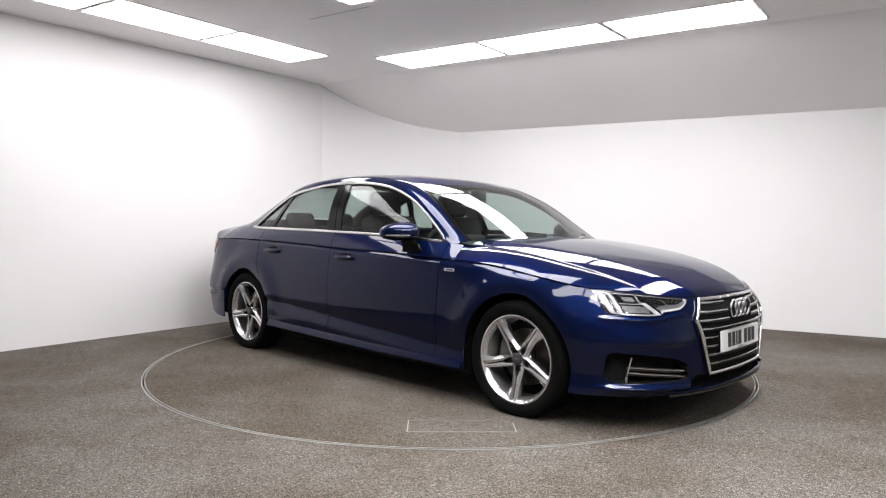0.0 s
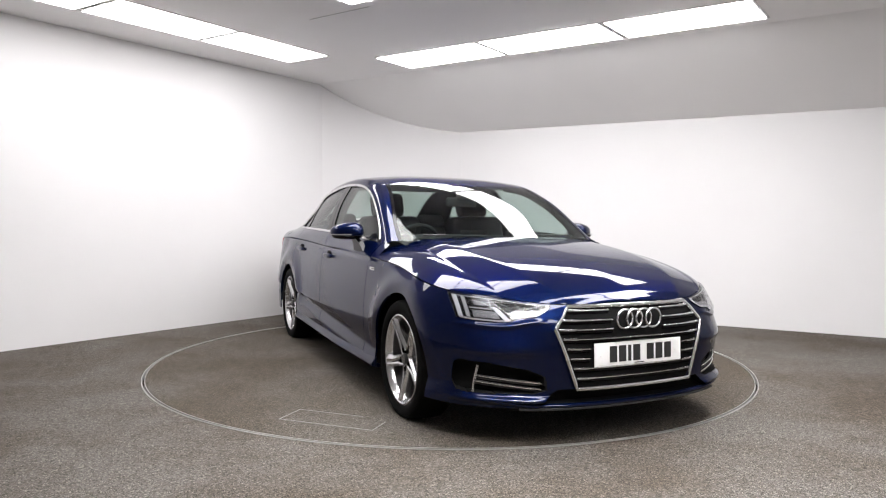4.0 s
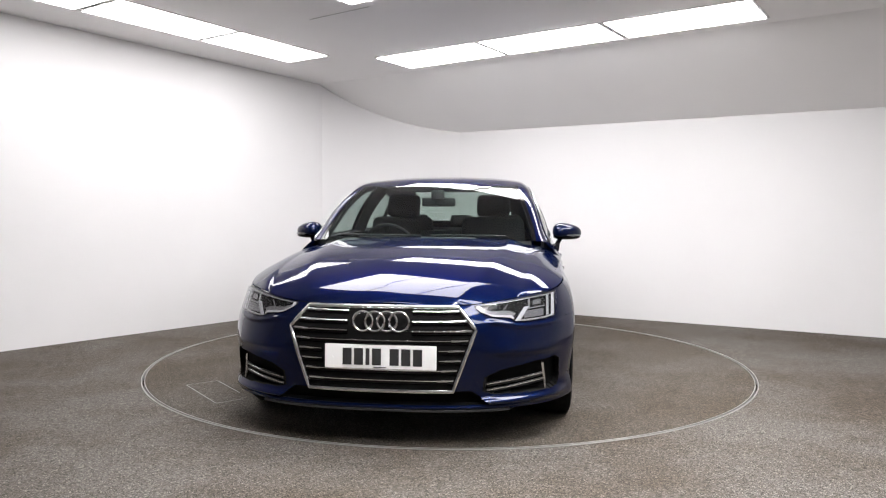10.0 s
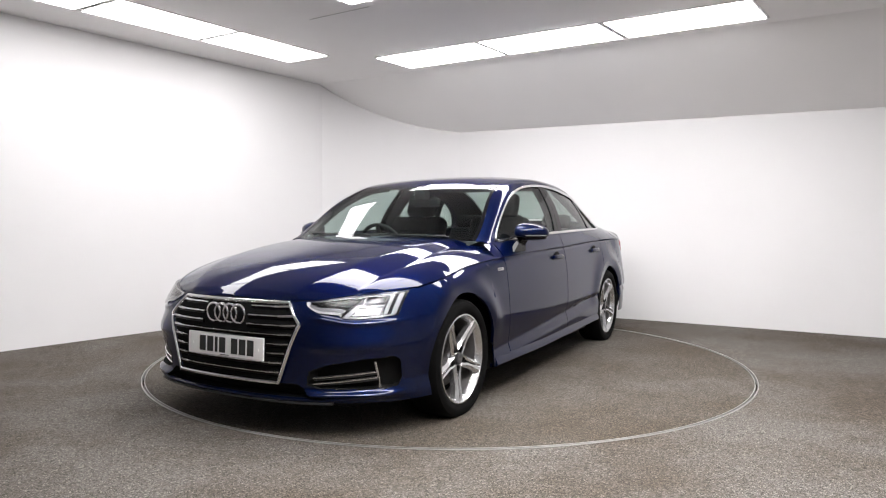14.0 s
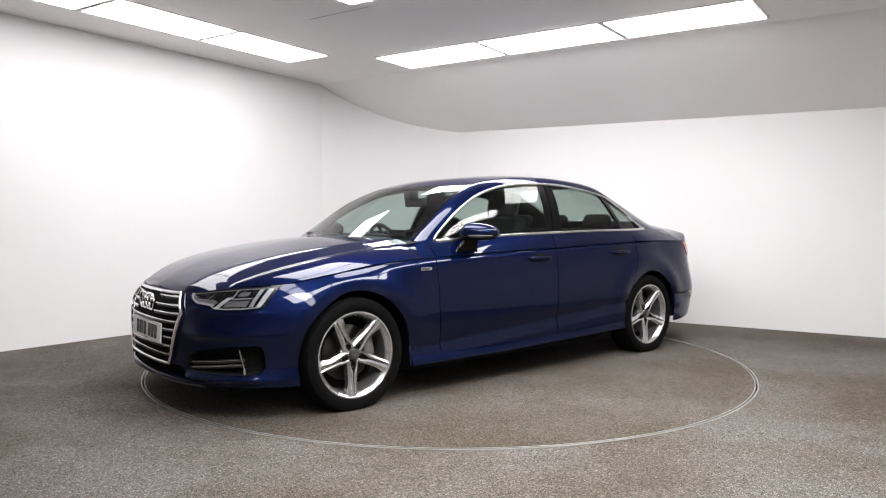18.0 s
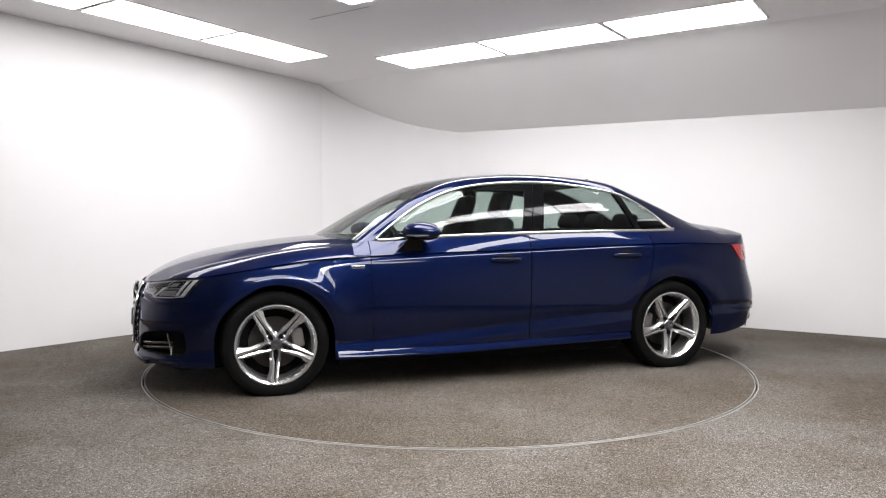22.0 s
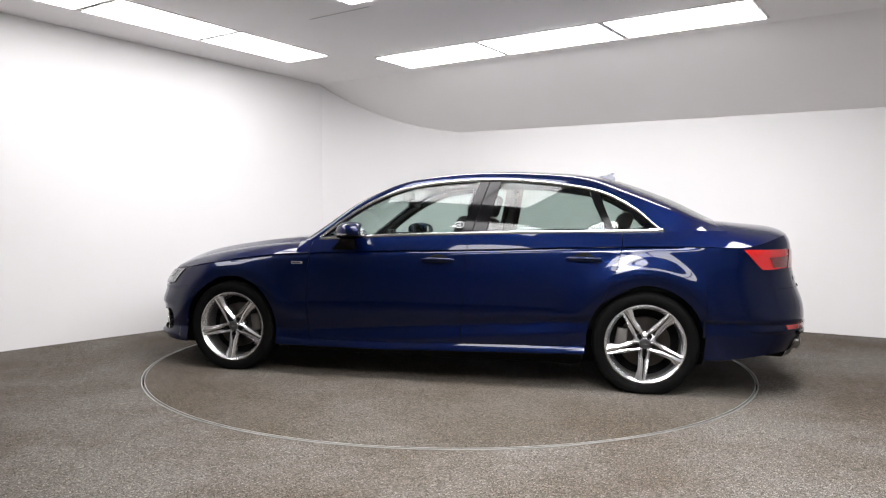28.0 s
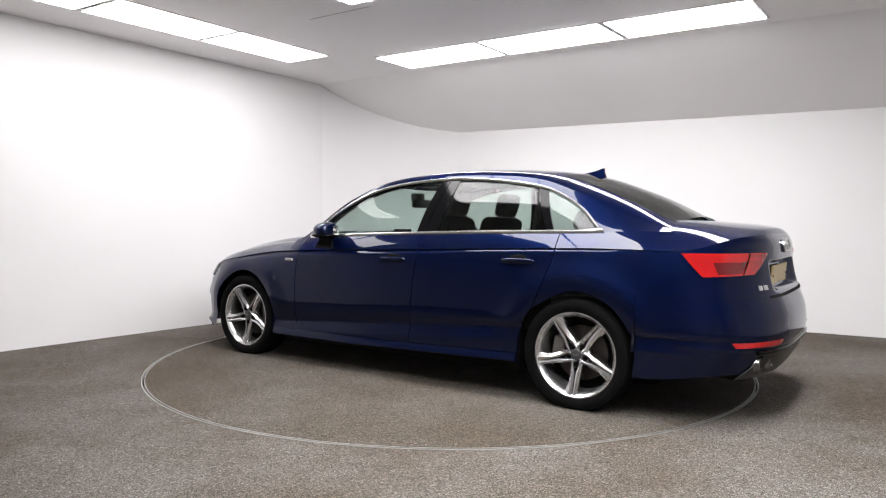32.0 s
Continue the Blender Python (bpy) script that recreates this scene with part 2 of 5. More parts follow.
# ---- the car: materials ----
def paint(name, colour, flake):
    """A dark base with fine flakes under clear lacquer."""
    m = material(name, colour, 0.40, 0.74, 1.0, 0.0)
    n, l, b = nodes_of(m)
    t = noise_node(m, 900.0, 1.0, 0.5)
    r = ramp_node(m, t.outputs["Fac"], [(0.35, colour), (0.7, flake)])
    l.new(r.outputs["Color"], b.inputs["Base Color"])
    b.inputs["Coat IOR"].default_value = 1.38
    b.inputs["Specular Tint"].default_value = (0.24, 0.30, 0.46, 1)
    return m


BLUE = paint("navy_blue_metallic_paint", (0.0009, 0.0033, 0.0200), (0.0023, 0.0082, 0.048))
BLACK_GLOSS = material("gloss_black_trim", (0.003, 0.003, 0.0035), 0.08, spec=0.16)
BLACK = material("black_plastic", (0.014, 0.014, 0.015), 0.55)
INNER = material("dark_underbody", (0.006, 0.006, 0.006), 0.9, spec=0.1)
CHROME = material("polished_chrome", (0.86, 0.86, 0.87), 0.16, 1.0)
SATIN = material("satin_aluminium_trim", (0.72, 0.72, 0.72), 0.25, 1.0)
RUBBER = material("tyre_rubber", (0.0045, 0.0045, 0.0045), 0.75, spec=0.06)
ALLOY = material("silver_painted_alloy", (0.70, 0.70, 0.71), 0.27, 0.95, 0.15)
# the rim's alloy again, its colour darkened for the shade inside the wheel
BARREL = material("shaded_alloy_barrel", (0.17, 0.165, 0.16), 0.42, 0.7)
DISC = material("brake_disc_steel", (0.060, 0.055, 0.052), 0.42, 1.0)
RED = material("red_tail_lamp_plastic", (0.36, 0.006, 0.007), 0.15, coat=1.0)
DARK_RED = material("dark_red_tail_lamp_plastic", (0.10, 0.004, 0.005), 0.15, coat=1.0)
PLATE_WHITE = material("white_plate_plastic", (0.78, 0.78, 0.77), 0.35)
PLATE_YELLOW = material("yellow_plate_plastic", (0.72, 0.52, 0.16), 0.35)
INK = material("black_plate_ink", (0.015, 0.015, 0.015), 0.5)
SEAT = material("dark_seat_cloth", (0.008, 0.008, 0.009), 0.85, spec=0.2)
TRIM_IN = material("dark_cabin_plastic", (0.011, 0.011, 0.012), 0.7, spec=0.3)
LENS_SILVER = material("lamp_reflector_silver", (0.16, 0.163, 0.166), 0.30, 0.35)
LAMP_WHITE = material("white_lamp_light_guide", (0.46, 0.47, 0.48), 0.25)


def glass(name, tint, clear):
    """Thin tinted glass: see-through by mixing, with a real gloss over it."""
    m = bpy.data.materials.new(name)
    m.use_nodes = True
    n, l = m.node_tree.nodes, m.node_tree.links
    n.clear()
    out = n.new("ShaderNodeOutputMaterial")
    tr = n.new("ShaderNodeBsdfTransparent")
    tr.inputs["Color"].default_value = (*tint, 1)
    gl = n.new("ShaderNodeBsdfGlossy")
    gl.inputs["Roughness"].default_value = 0.0
    lw = n.new("ShaderNodeLayerWeight")
    lw.inputs["Blend"].default_value = 0.5
    pw = n.new("ShaderNodeMath")
    pw.operation = "POWER"
    pw.inputs[1].default_value = 5.0
    l.new(lw.outputs["Facing"], pw.inputs[0])
    fr = n.new("ShaderNodeMath")
    fr.operation = "MULTIPLY_ADD"
    fr.inputs[1].default_value, fr.inputs[2].default_value = 1.0 - clear, clear
    l.new(pw.outputs["Value"], fr.inputs[0])
    mx = n.new("ShaderNodeMixShader")
    l.new(fr.outputs["Value"], mx.inputs["Fac"])
    l.new(tr.outputs["BSDF"], mx.inputs[1])
    l.new(gl.outputs["BSDF"], mx.inputs[2])
    l.new(mx.outputs["Shader"], out.inputs["Surface"])
    return m


GLASS = glass("green_tinted_car_glass", (0.66, 0.75, 0.72), 0.042)
GLASS_DARK = glass("tinted_rear_car_glass", (0.56, 0.64, 0.61), 0.042)
LENS = glass("clear_lamp_cover", (0.92, 0.92, 0.93), 0.010)

# ---- the car: its form, in metres: x forward, y to its left, z up, from the middle of its wheelbase ----
HUB_X, HUB_Z, ARCH_R = 1.41, 0.305, 0.352
NOSE_X0, NOSE_N, TAIL_X0, TAIL_N = 1.50, 2.5, -1.60, 3.4
ARCH_Z = HUB_Z + 0.010
half_w = spline([(2.0, 0.920), (1.5, 0.921), (1.2, 0.917), (0.9, 0.914), (0.3, 0.917), (-0.1, 0.917), (-0.6, 0.915), (-1.0, 0.914), (-1.41, 0.918), (-1.7, 0.912), (-2.4, 0.90)])
nose_x = spline([(0.15, 2.225), (0.22, 2.255), (0.30, 2.262), (0.42, 2.264), (0.52, 2.264), (0.58, 2.256), (0.62, 2.236), (0.66, 2.205), (0.75, 2.12)])
tail_x = spline([(0.15, -2.33), (0.23, -2.345), (0.32, -2.395), (0.40, -2.418), (0.50, -2.422), (0.58, -2.413), (0.66, -2.385), (0.76, -2.358), (0.86, -2.345), (0.93, -2.340), (0.98, -2.318), (1.02, -2.285)])
# the shoulder line, by the place s along the car's outline (1.5 to 2.5 round the nose, -1.6 to -2.6 round the tail)
shoulder_q = spline([(2.5, 0.668), (2.217, 0.667), (2.0, 0.698), (1.755, 0.720), (1.657, 0.737), (1.486, 0.768), (1.285, 0.799), (1.081, 0.820), (0.806, 0.837), (0.364, 0.855), (-0.278, 0.872), (-0.888, 0.893), (-1.3, 0.904), (-1.6, 0.907), (-1.72, 0.904), (-1.80, 0.905), (-1.95, 0.935), (-2.1, 0.966), (-2.3, 0.984), (-2.6, 0.993)])
FLOOR_Z = 0.20


def wrap(s):
    """How far s lies round the nose or the tail, 0 to 1."""
    if s > NOSE_X0:
        return min(1.0, s - NOSE_X0) ** (NOSE_N / 2)
    if s < TAIL_X0:
        return min(1.0, TAIL_X0 - s) ** (TAIL_N / 2)
    return 0.0


def shoulder_z(s):
    return shoulder_q(NOSE_X0 + wrap(s) if s > NOSE_X0 else TAIL_X0 - wrap(s) if s < TAIL_X0 else s)



def sill_z(s):
    return 0.20 + 0.03 * max(0.0, min(1.0, (0.3 - s) / 1.3))


def hollow_z(x):
    """The height of the hollow line low on the doors, rising to the back."""
    return 0.366 - 0.0675 * x


def side_out(x, z):
    """How far the flank stands out at the height z: waisted low down, leaning in above its widest part."""
    zb = hollow_z(max(-1.2, min(1.2, x)))
    if z > 0.47:
        return -0.30 * (z - 0.47) ** 2
    if z > zb:
        return -0.017 * ((0.47 - z) / (0.47 - zb)) ** 2
    return min(0.004, -0.017 + 0.30 * (zb - z))


def nose_power(z):
    """The plan of the nose: drawn to a blunt wedge above, fuller at the foot."""
    return 2.5 - 0.2 * ease(0.44, 0.64, z)


def side_point(s, z, crest=False):
    """A point of the car's left flank at the outline's place s and the height z; crest leaves out the groove under the shoulder line."""
    zt = shoulder_z(s)
    v = (z - FLOOR_Z) / (zt - FLOOR_Z)
    o = side_out(s, z)
    # the groove under the shoulder line, washed out towards the lamps
    if not crest:
        d = zt - z
        wide = 0.013 + 0.010 * ease(-0.8, 0.9, s)
        o -= 0.0125 * math.exp(-(d / wide) ** 2) * ease(-1.78, -1.5, s) * (1 - ease(1.35, 1.66, s))
    # the front wings curl in under the bonnet
    curl = max(0.0, min(1.0, (s - 0.78) / 0.7))
    curl = curl * curl * (3 - 2 * curl)
    o -= 0.050 * curl * max(0.0, (v - 0.50) / 0.50) ** 2.2
    if s > NOSE_X0:
        q = wrap(s)
        a = math.pi / 2 * (1 - q)
        k = 2 / nose_power(z)
        w = half_w(NOSE_X0) + o * (1 - q)
        x = NOSE_X0 + (nose_x(z) - NOSE_X0) * max(0.0, math.cos(a)) ** k
        return Vector((x, w * max(0.0, math.sin(a)) ** k + blister(x, z) * (1 - q) ** 2, z))
    if s < TAIL_X0:
        q = wrap(s)
        a = math.pi / 2 * (1 - q)
        k = 2 / TAIL_N
        w = half_w(TAIL_X0) + o * (1 - q)
        x = TAIL_X0 + (tail_x(z) - TAIL_X0) * max(0.0, math.cos(a)) ** k
        return Vector((x, w * max(0.0, math.sin(a)) ** k + blister(x, z) * (1 - q) ** 2, z))
    return Vector((s, half_w(s) + o + blister(s, z), z))


def crest_point(s):
    """The shoulder line itself."""
    return side_point(s, shoulder_z(s), True)


def blister(x, z):
    """The swelling of the flank round the wheels."""
    hx = HUB_X if x > 0 else -HUB_X
    d = math.hypot(x - hx, z - ARCH_Z)
    if x > 0:
        return 0.016 * math.exp(-((d - 0.405) / 0.070) ** 2) * ease(0.30, 0.52, z)
    return 0.018 * math.exp(-((d - 0.425) / 0.080) ** 2) * ease(0.30, 0.52, z)


def ease(a, b, x):
    t = max(0.0, min(1.0, (x - a) / (b - a)))
    return t * t * (3 - 2 * t)


def belt(s):
    return Vector((s, belt_y(s), belt_z(s)))


belt_z = spline([(0.95, 0.915), (0.76, 0.928), (0.40, 0.950), (0.15, 0.961), (-0.19, 0.972), (-0.67, 0.984), (-1.13, 0.992), (-1.49, 0.998), (-1.85, 1.003), (-2.1, 0.985)])
belt_y = spline([(0.95, 0.778), (0.76, 0.796), (0.40, 0.813), (0.0, 0.820), (-0.5, 0.820), (-1.0, 0.804), (-1.49, 0.766), (-1.85, 0.71), (-2.1, 0.66)])
dlo_z = spline([(0.80, 0.920), (0.68, 1.018), (0.531, 1.124), (0.348, 1.222), (0.155, 1.286), (-0.034, 1.318), (-0.232, 1.334), (-0.397, 1.339), (-0.624, 1.332), (-0.823, 1.312), (-1.0, 1.286), (-1.10, 1.264), (-1.20, 1.226), (-1.309, 1.166), (-1.40, 1.100), (-1.482, 1.022), (-1.54, 0.985)])
# the edge between the sides and the roof, windscreen and rear window
rail_y = spline([(0.95, 0.758), (0.86, 0.748), (0.62, 0.705), (0.40, 0.665), (0.15, 0.630), (-0.1, 0.611), (-0.4, 0.602), (-0.7, 0.600), (-1.0, 0.594), (-1.2, 0.592), (-1.5, 0.588), (-1.75, 0.592), (-1.90, 0.60)])
rail_z = spline([(0.95, 0.888), (0.86, 0.950), (0.71, 1.056), (0.527, 1.185), (0.337, 1.279), (0.242, 1.316), (0.052, 1.356), (-0.18, 1.378), (-0.405, 1.386), (-0.633, 1.382), (-0.833, 1.371), (-0.975, 1.359), (-1.095, 1.339), (-1.24, 1.286), (-1.386, 1.229), (-1.597, 1.142), (-1.81, 1.052), (-1.90, 1.026)])
spine_z = spline([(1.10, 0.922), (1.00, 0.980), (0.77, 1.114), (0.55, 1.234), (0.39, 1.307), (0.24, 1.357), (0.0, 1.396), (-0.12, 1.409), (-0.36, 1.423), (-0.62, 1.424), (-0.89, 1.411), (-1.10, 1.388), (-1.29, 1.345), (-1.44, 1.292), (-1.70, 1.182), (-1.85, 1.104), (-1.95, 1.064)])
spine_bow = spline([(0.86, 0.205), (0.5, 0.19), (0.1, 0.135), (-0.5, 0.0), (-1.1, -0.03), (-1.5, -0.02), (-1.88, -0.02)])


def house_point(x, w):
    """A point of the side of the cabin: w 0 at the belt, 1 at the rail."""
    b, r = belt(x), Vector((x, rail_y(x), rail_z(x)))
    p = b.lerp(r, w)
    p.y += 0.032 * math.sin(math.pi * min(1.0, max(0.0, w))) * min(1.0, ((r.z - b.z) / 0.40) ** 2)
    return p


def dlo_w(x):
    """Where the top of the side windows lies between belt and rail."""
    b, r = belt_z(x), rail_z(x)
    return max(0.0, min(0.93, (dlo_z(x) - b) / max(0.02, r - b)))


def top_point(x, w):
    """A point of windscreen, roof and rear window: w 0 at the rail, 1 on the middle line."""
    xc = x + spine_bow(x)
    r = Vector((x, rail_y(x), rail_z(x)))
    c = Vector((xc, 0.0, spine_z(xc)))
    # round over the rail, then crown to the middle
    t = w
    y = r.y * (1 - t)
    bow = 1 - (1 - t) ** (2.9 - 0.8 * ease(0.0, 0.3, x) if x > -0.2 else 2.9 - 1.1 * min(1.0, (-0.2 - x) / 0.9))
    return Vector((x + (xc - x) * (1 - (1 - t) ** 2), y, r.z + (c.z - r.z) * bow))


def roll_w(x):
    """How far the painted roof side reaches inwards: narrow along the windscreen."""
    return 0.050 + 0.052 * ease(0.80, 0.22, x) + 0.14 * ease(0.85, 1.16, -x) - 0.09 * ease(1.2, 1.85, -x)


def roll_point(x, t):
    """The painted roof side: up from the window's top, then over the edge into the roof."""
    w0 = dlo_w(x) if x > -1.56 else 0.0
    k = Vector((x, rail_y(x) + 0.006, rail_z(x) + 0.004))
    run = (k - belt(x)).length
    w1 = max(w0, 1 - 0.055 / max(0.06, run))
    if t < 0.5:
        return house_point(x, w0 + (w1 - w0) * t * 2)
    t = t * 2 - 1
    a, b = house_point(x, w1), top_point(x, roll_w(x))
    return a * (1 - t) ** 2 + k * 2 * t * (1 - t) + b * t * t


hood_run = spline([(0.80, 0.975), (1.0, 1.12), (1.5, 1.58), (1.9, 1.95), (2.2, 2.14), (2.5, 2.205)])
# the bonnet's middle line and its two raised lines on each side
hood_mid = spline([(2.205, 0.668), (2.16, 0.706), (2.10, 0.744), (1.95, 0.809), (1.75, 0.861), (1.5, 0.904), (1.2, 0.941), (0.9, 0.960)])
fold_in_y = spline([(2.185, 0.335), (2.0, 0.42), (1.8, 0.475), (1.6, 0.505), (1.3, 0.53), (1.0, 0.54), (0.8, 0.55)])
fold_in_z = spline([(2.185, 0.669), (2.08, 0.734), (1.95, 0.787), (1.75, 0.840), (1.5, 0.884), (1.2, 0.921), (0.85, 0.945)])
fold_out_y = spline([(2.06, 0.607), (1.9, 0.645), (1.741, 0.664), (1.4, 0.668), (1.0, 0.652), (0.8, 0.642)])
fold_out_z = spline([(2.06, 0.692), (1.9, 0.752), (1.7, 0.804), (1.4, 0.860), (1.1, 0.896), (0.83, 0.913)])


@functools.lru_cache(None)
def hood_line(s):
    """The stations across the bonnet at the outline's place s: edge, outer fold, inner fold, middle."""
    e = crest_point(s)
    xc = min(2.205, hood_run(NOSE_X0 + wrap(s) if s > NOSE_X0 else s))
    c = Vector((xc, 0, hood_mid(xc)))
    out = [e]
    for fy, fz in ((fold_out_y, fold_out_z), (fold_in_y, fold_in_z)):
        w = 0.5
        for _ in range(8):
            w = max(0.0, 1 - fy(e.x + (c.x - e.x) * w) / max(e.y, 0.01))
        p = Vector((e.x + (c.x - e.x) * w, e.y * (1 - w), 0))
        p.z = fz(p.x) if w > 0 else e.z
        # run into the front edge without a step
        k = ease(0.0, 0.06, w)
        p.z = p.z * k + (e.z + (c.z - e.z) * (1 - (1 - w) ** 2.5)) * (1 - k)
        out.append(p)
    return out + [c]


def hood_point(s, r):
    """The bonnet: r 0 at the shoulder, 1 and 2 on its folds, 3 on its middle line."""
    st = hood_line(s)
    i = min(2, int(r))
    t = r - i
    a, b = st[i], st[i + 1]
    p = a.lerp(b, t)
    p.z = a.z + (b.z - a.z) * (1 - (1 - t) ** (1.75, 1.12, 1.9)[i])
    return p


deck_spine = spline([(-1.80, 1.078), (-1.95, 1.064), (-2.1, 1.052), (-2.2, 1.042), (-2.29, 1.026)])
deck_run = spline([(-1.85, -1.93), (-2.0, -2.03), (-2.2, -2.16), (-2.4, -2.255), (-2.6, -2.29)])


def deck_point(s, w):
    e = crest_point(s)
    xc = deck_run(TAIL_X0 - wrap(s) if s < TAIL_X0 else s)
    c = Vector((xc, 0, deck_spine(xc)))
    rise = 1 - (1 - w) ** (2.5 + 1.7 * (1 - ease(1.87, 2.25, -e.x)))
    return Vector((e.x + (c.x - e.x) * w, e.y * (1 - w), e.z + (c.z - e.z) * rise))


def skin(name, cols, rows, f, mat, parent, label="", side=1, lip=0.018, sharp=32.0, both=False):
    """A sheet over the grid cols x rows by f(col, row), its edges turned inwards by lip; side -1 mirrors it. both joins it with its mirror image."""
    verts, faces = [], []
    nc, nr = len(cols), len(rows)
    sides = (1, -1) if both else (side,)
    for sd in sides:
        base = len(verts)
        g = [[f(c, r) for r in rows] for c in cols]
        flat = [p for line in g for p in line]
        for p in flat:
            verts.append((p.x, p.y * sd, p.z))
        idx = lambda i, j: base + i * nr + j
        for i in range(nc - 1):
            for j in range(nr - 1):
                q = (idx(i, j), idx(i + 1, j), idx(i + 1, j + 1), idx(i, j + 1))
                faces.append(q if sd < 0 else q[::-1])
        if lip > 0:
            loop = [(i, 0) for i in range(nc)] + [(nc - 1, j) for j in range(1, nr)] + [(i, nr - 1) for i in range(nc - 2, -1, -1)] + [(0, j) for j in range(nr - 2, 0, -1)]
            first = len(verts)
            for i, j in loop:
                a = g[min(i + 1, nc - 1)][j] - g[max(i - 1, 0)][j]
                b = g[i][min(j + 1, nr - 1)] - g[i][max(j - 1, 0)]
                nrm = b.cross(a)
                nrm = nrm.normalized() if nrm.length > 1e-9 else Vector((0, 0, 0))
                if nrm.dot(g[i][j] - Vector((g[i][j].x * 0.85, 0, 0.6))) < 0:
                    nrm = -nrm
                p = g[i][j] - nrm * lip
                if both and abs(g[i][j].y) < 1e-5:
                    p.y = 0.0
                verts.append((p.x, p.y * sd, p.z))
            m = len(loop)
            for k in range(m):
                i, j = loop[k]
                i2, j2 = loop[(k + 1) % m]
                if both and abs(g[i][j].y) < 1e-5 and abs(g[i2][j2].y) < 1e-5:
                    continue
                q = (idx(i, j), idx(i2, j2), first + (k + 1) % m, first + k)
                faces.append(q[::-1] if sd < 0 else q)
    me = bpy.data.meshes.new(name)
    me.from_pydata(verts, [], faces)
    bm = bmesh.new()
    bm.from_mesh(me)
    bmesh.ops.remove_doubles(bm, verts=bm.verts, dist=1e-5)
    bmesh.ops.dissolve_degenerate(bm, edges=bm.edges, dist=1e-6)
    bmesh.ops.recalc_face_normals(bm, faces=bm.faces)
    bm.to_mesh(me)
    bm.free()
    me.materials.append(mat)
    me.shade_smooth()
    me.set_sharp_from_angle(angle=radians(sharp))
    ob = new(name, me)
    ob.parent = parent
    if label:
        ob["label"] = label
    return ob


def steps(a, b, n):
    return [a + (b - a) * i / n for i in range(n + 1)]


CAR = new("car")
tagged(CAR, "dark blue metallic four-door saloon car parked on the turntable", "car")
G = 0.0027      # half a shut line


# ---- flanks ----
def door_front(z):
    return 0.826 - 0.012 * max(0.0, (0.55 - z) / 0.3)


def door_mid(z):
    return -0.286 + 0.035 * max(0.0, min(1.0, (0.87 - z) / 0.6))


def door_rear(z):
    t = max(0.0, min(1.0, (0.93 - z) / 0.50))
    return -1.268 + 0.19 * t ** 1.6


def between(f0, f1, low, high):
    """A patch between two cut lines x(z), from low(s) to high(s)."""
    def f(c, r):
        z = FLOOR_Z
        for _ in range(4):
            x = f0(z) + (f1(z) - f0(z)) * c
            z = low(x) + (high(x) - low(x)) * r
        return side_point(x, z)
    return f


def s_of_x(x):
    """The outline's place at which the flank lies at x."""
    if TAIL_X0 <= x <= NOSE_X0:
        return x
    a, b = (NOSE_X0, 2.5) if x > 0 else (TAIL_X0, -2.6)
    for _ in range(40):
        m = (a + b) / 2
        if abs(side_point(m, 0.5).x) < abs(x):
            a = m
        else:
            b = m
    return a


def arch_low(s):
    for hx in (HUB_X, -HUB_X):
        d = abs(side_point(s, 0.5).x - hx)
        if d < ARCH_R:
            return ARCH_Z + math.sqrt(ARCH_R ** 2 - d * d)
    return sill_z(s)


def arch_cols(hx, a, b, n):
    """Places from a to b, gathered at the edges of the wheel arch at hx."""
    out = steps(a, hx + ARCH_R + 1e-4, n)
    out += [hx + ARCH_R * math.cos(math.pi * i / 44) * 0.99999 for i in range(45)]
    out += steps(hx - ARCH_R - 1e-4, b, n)
    return [s_of_x(x) for x in out]


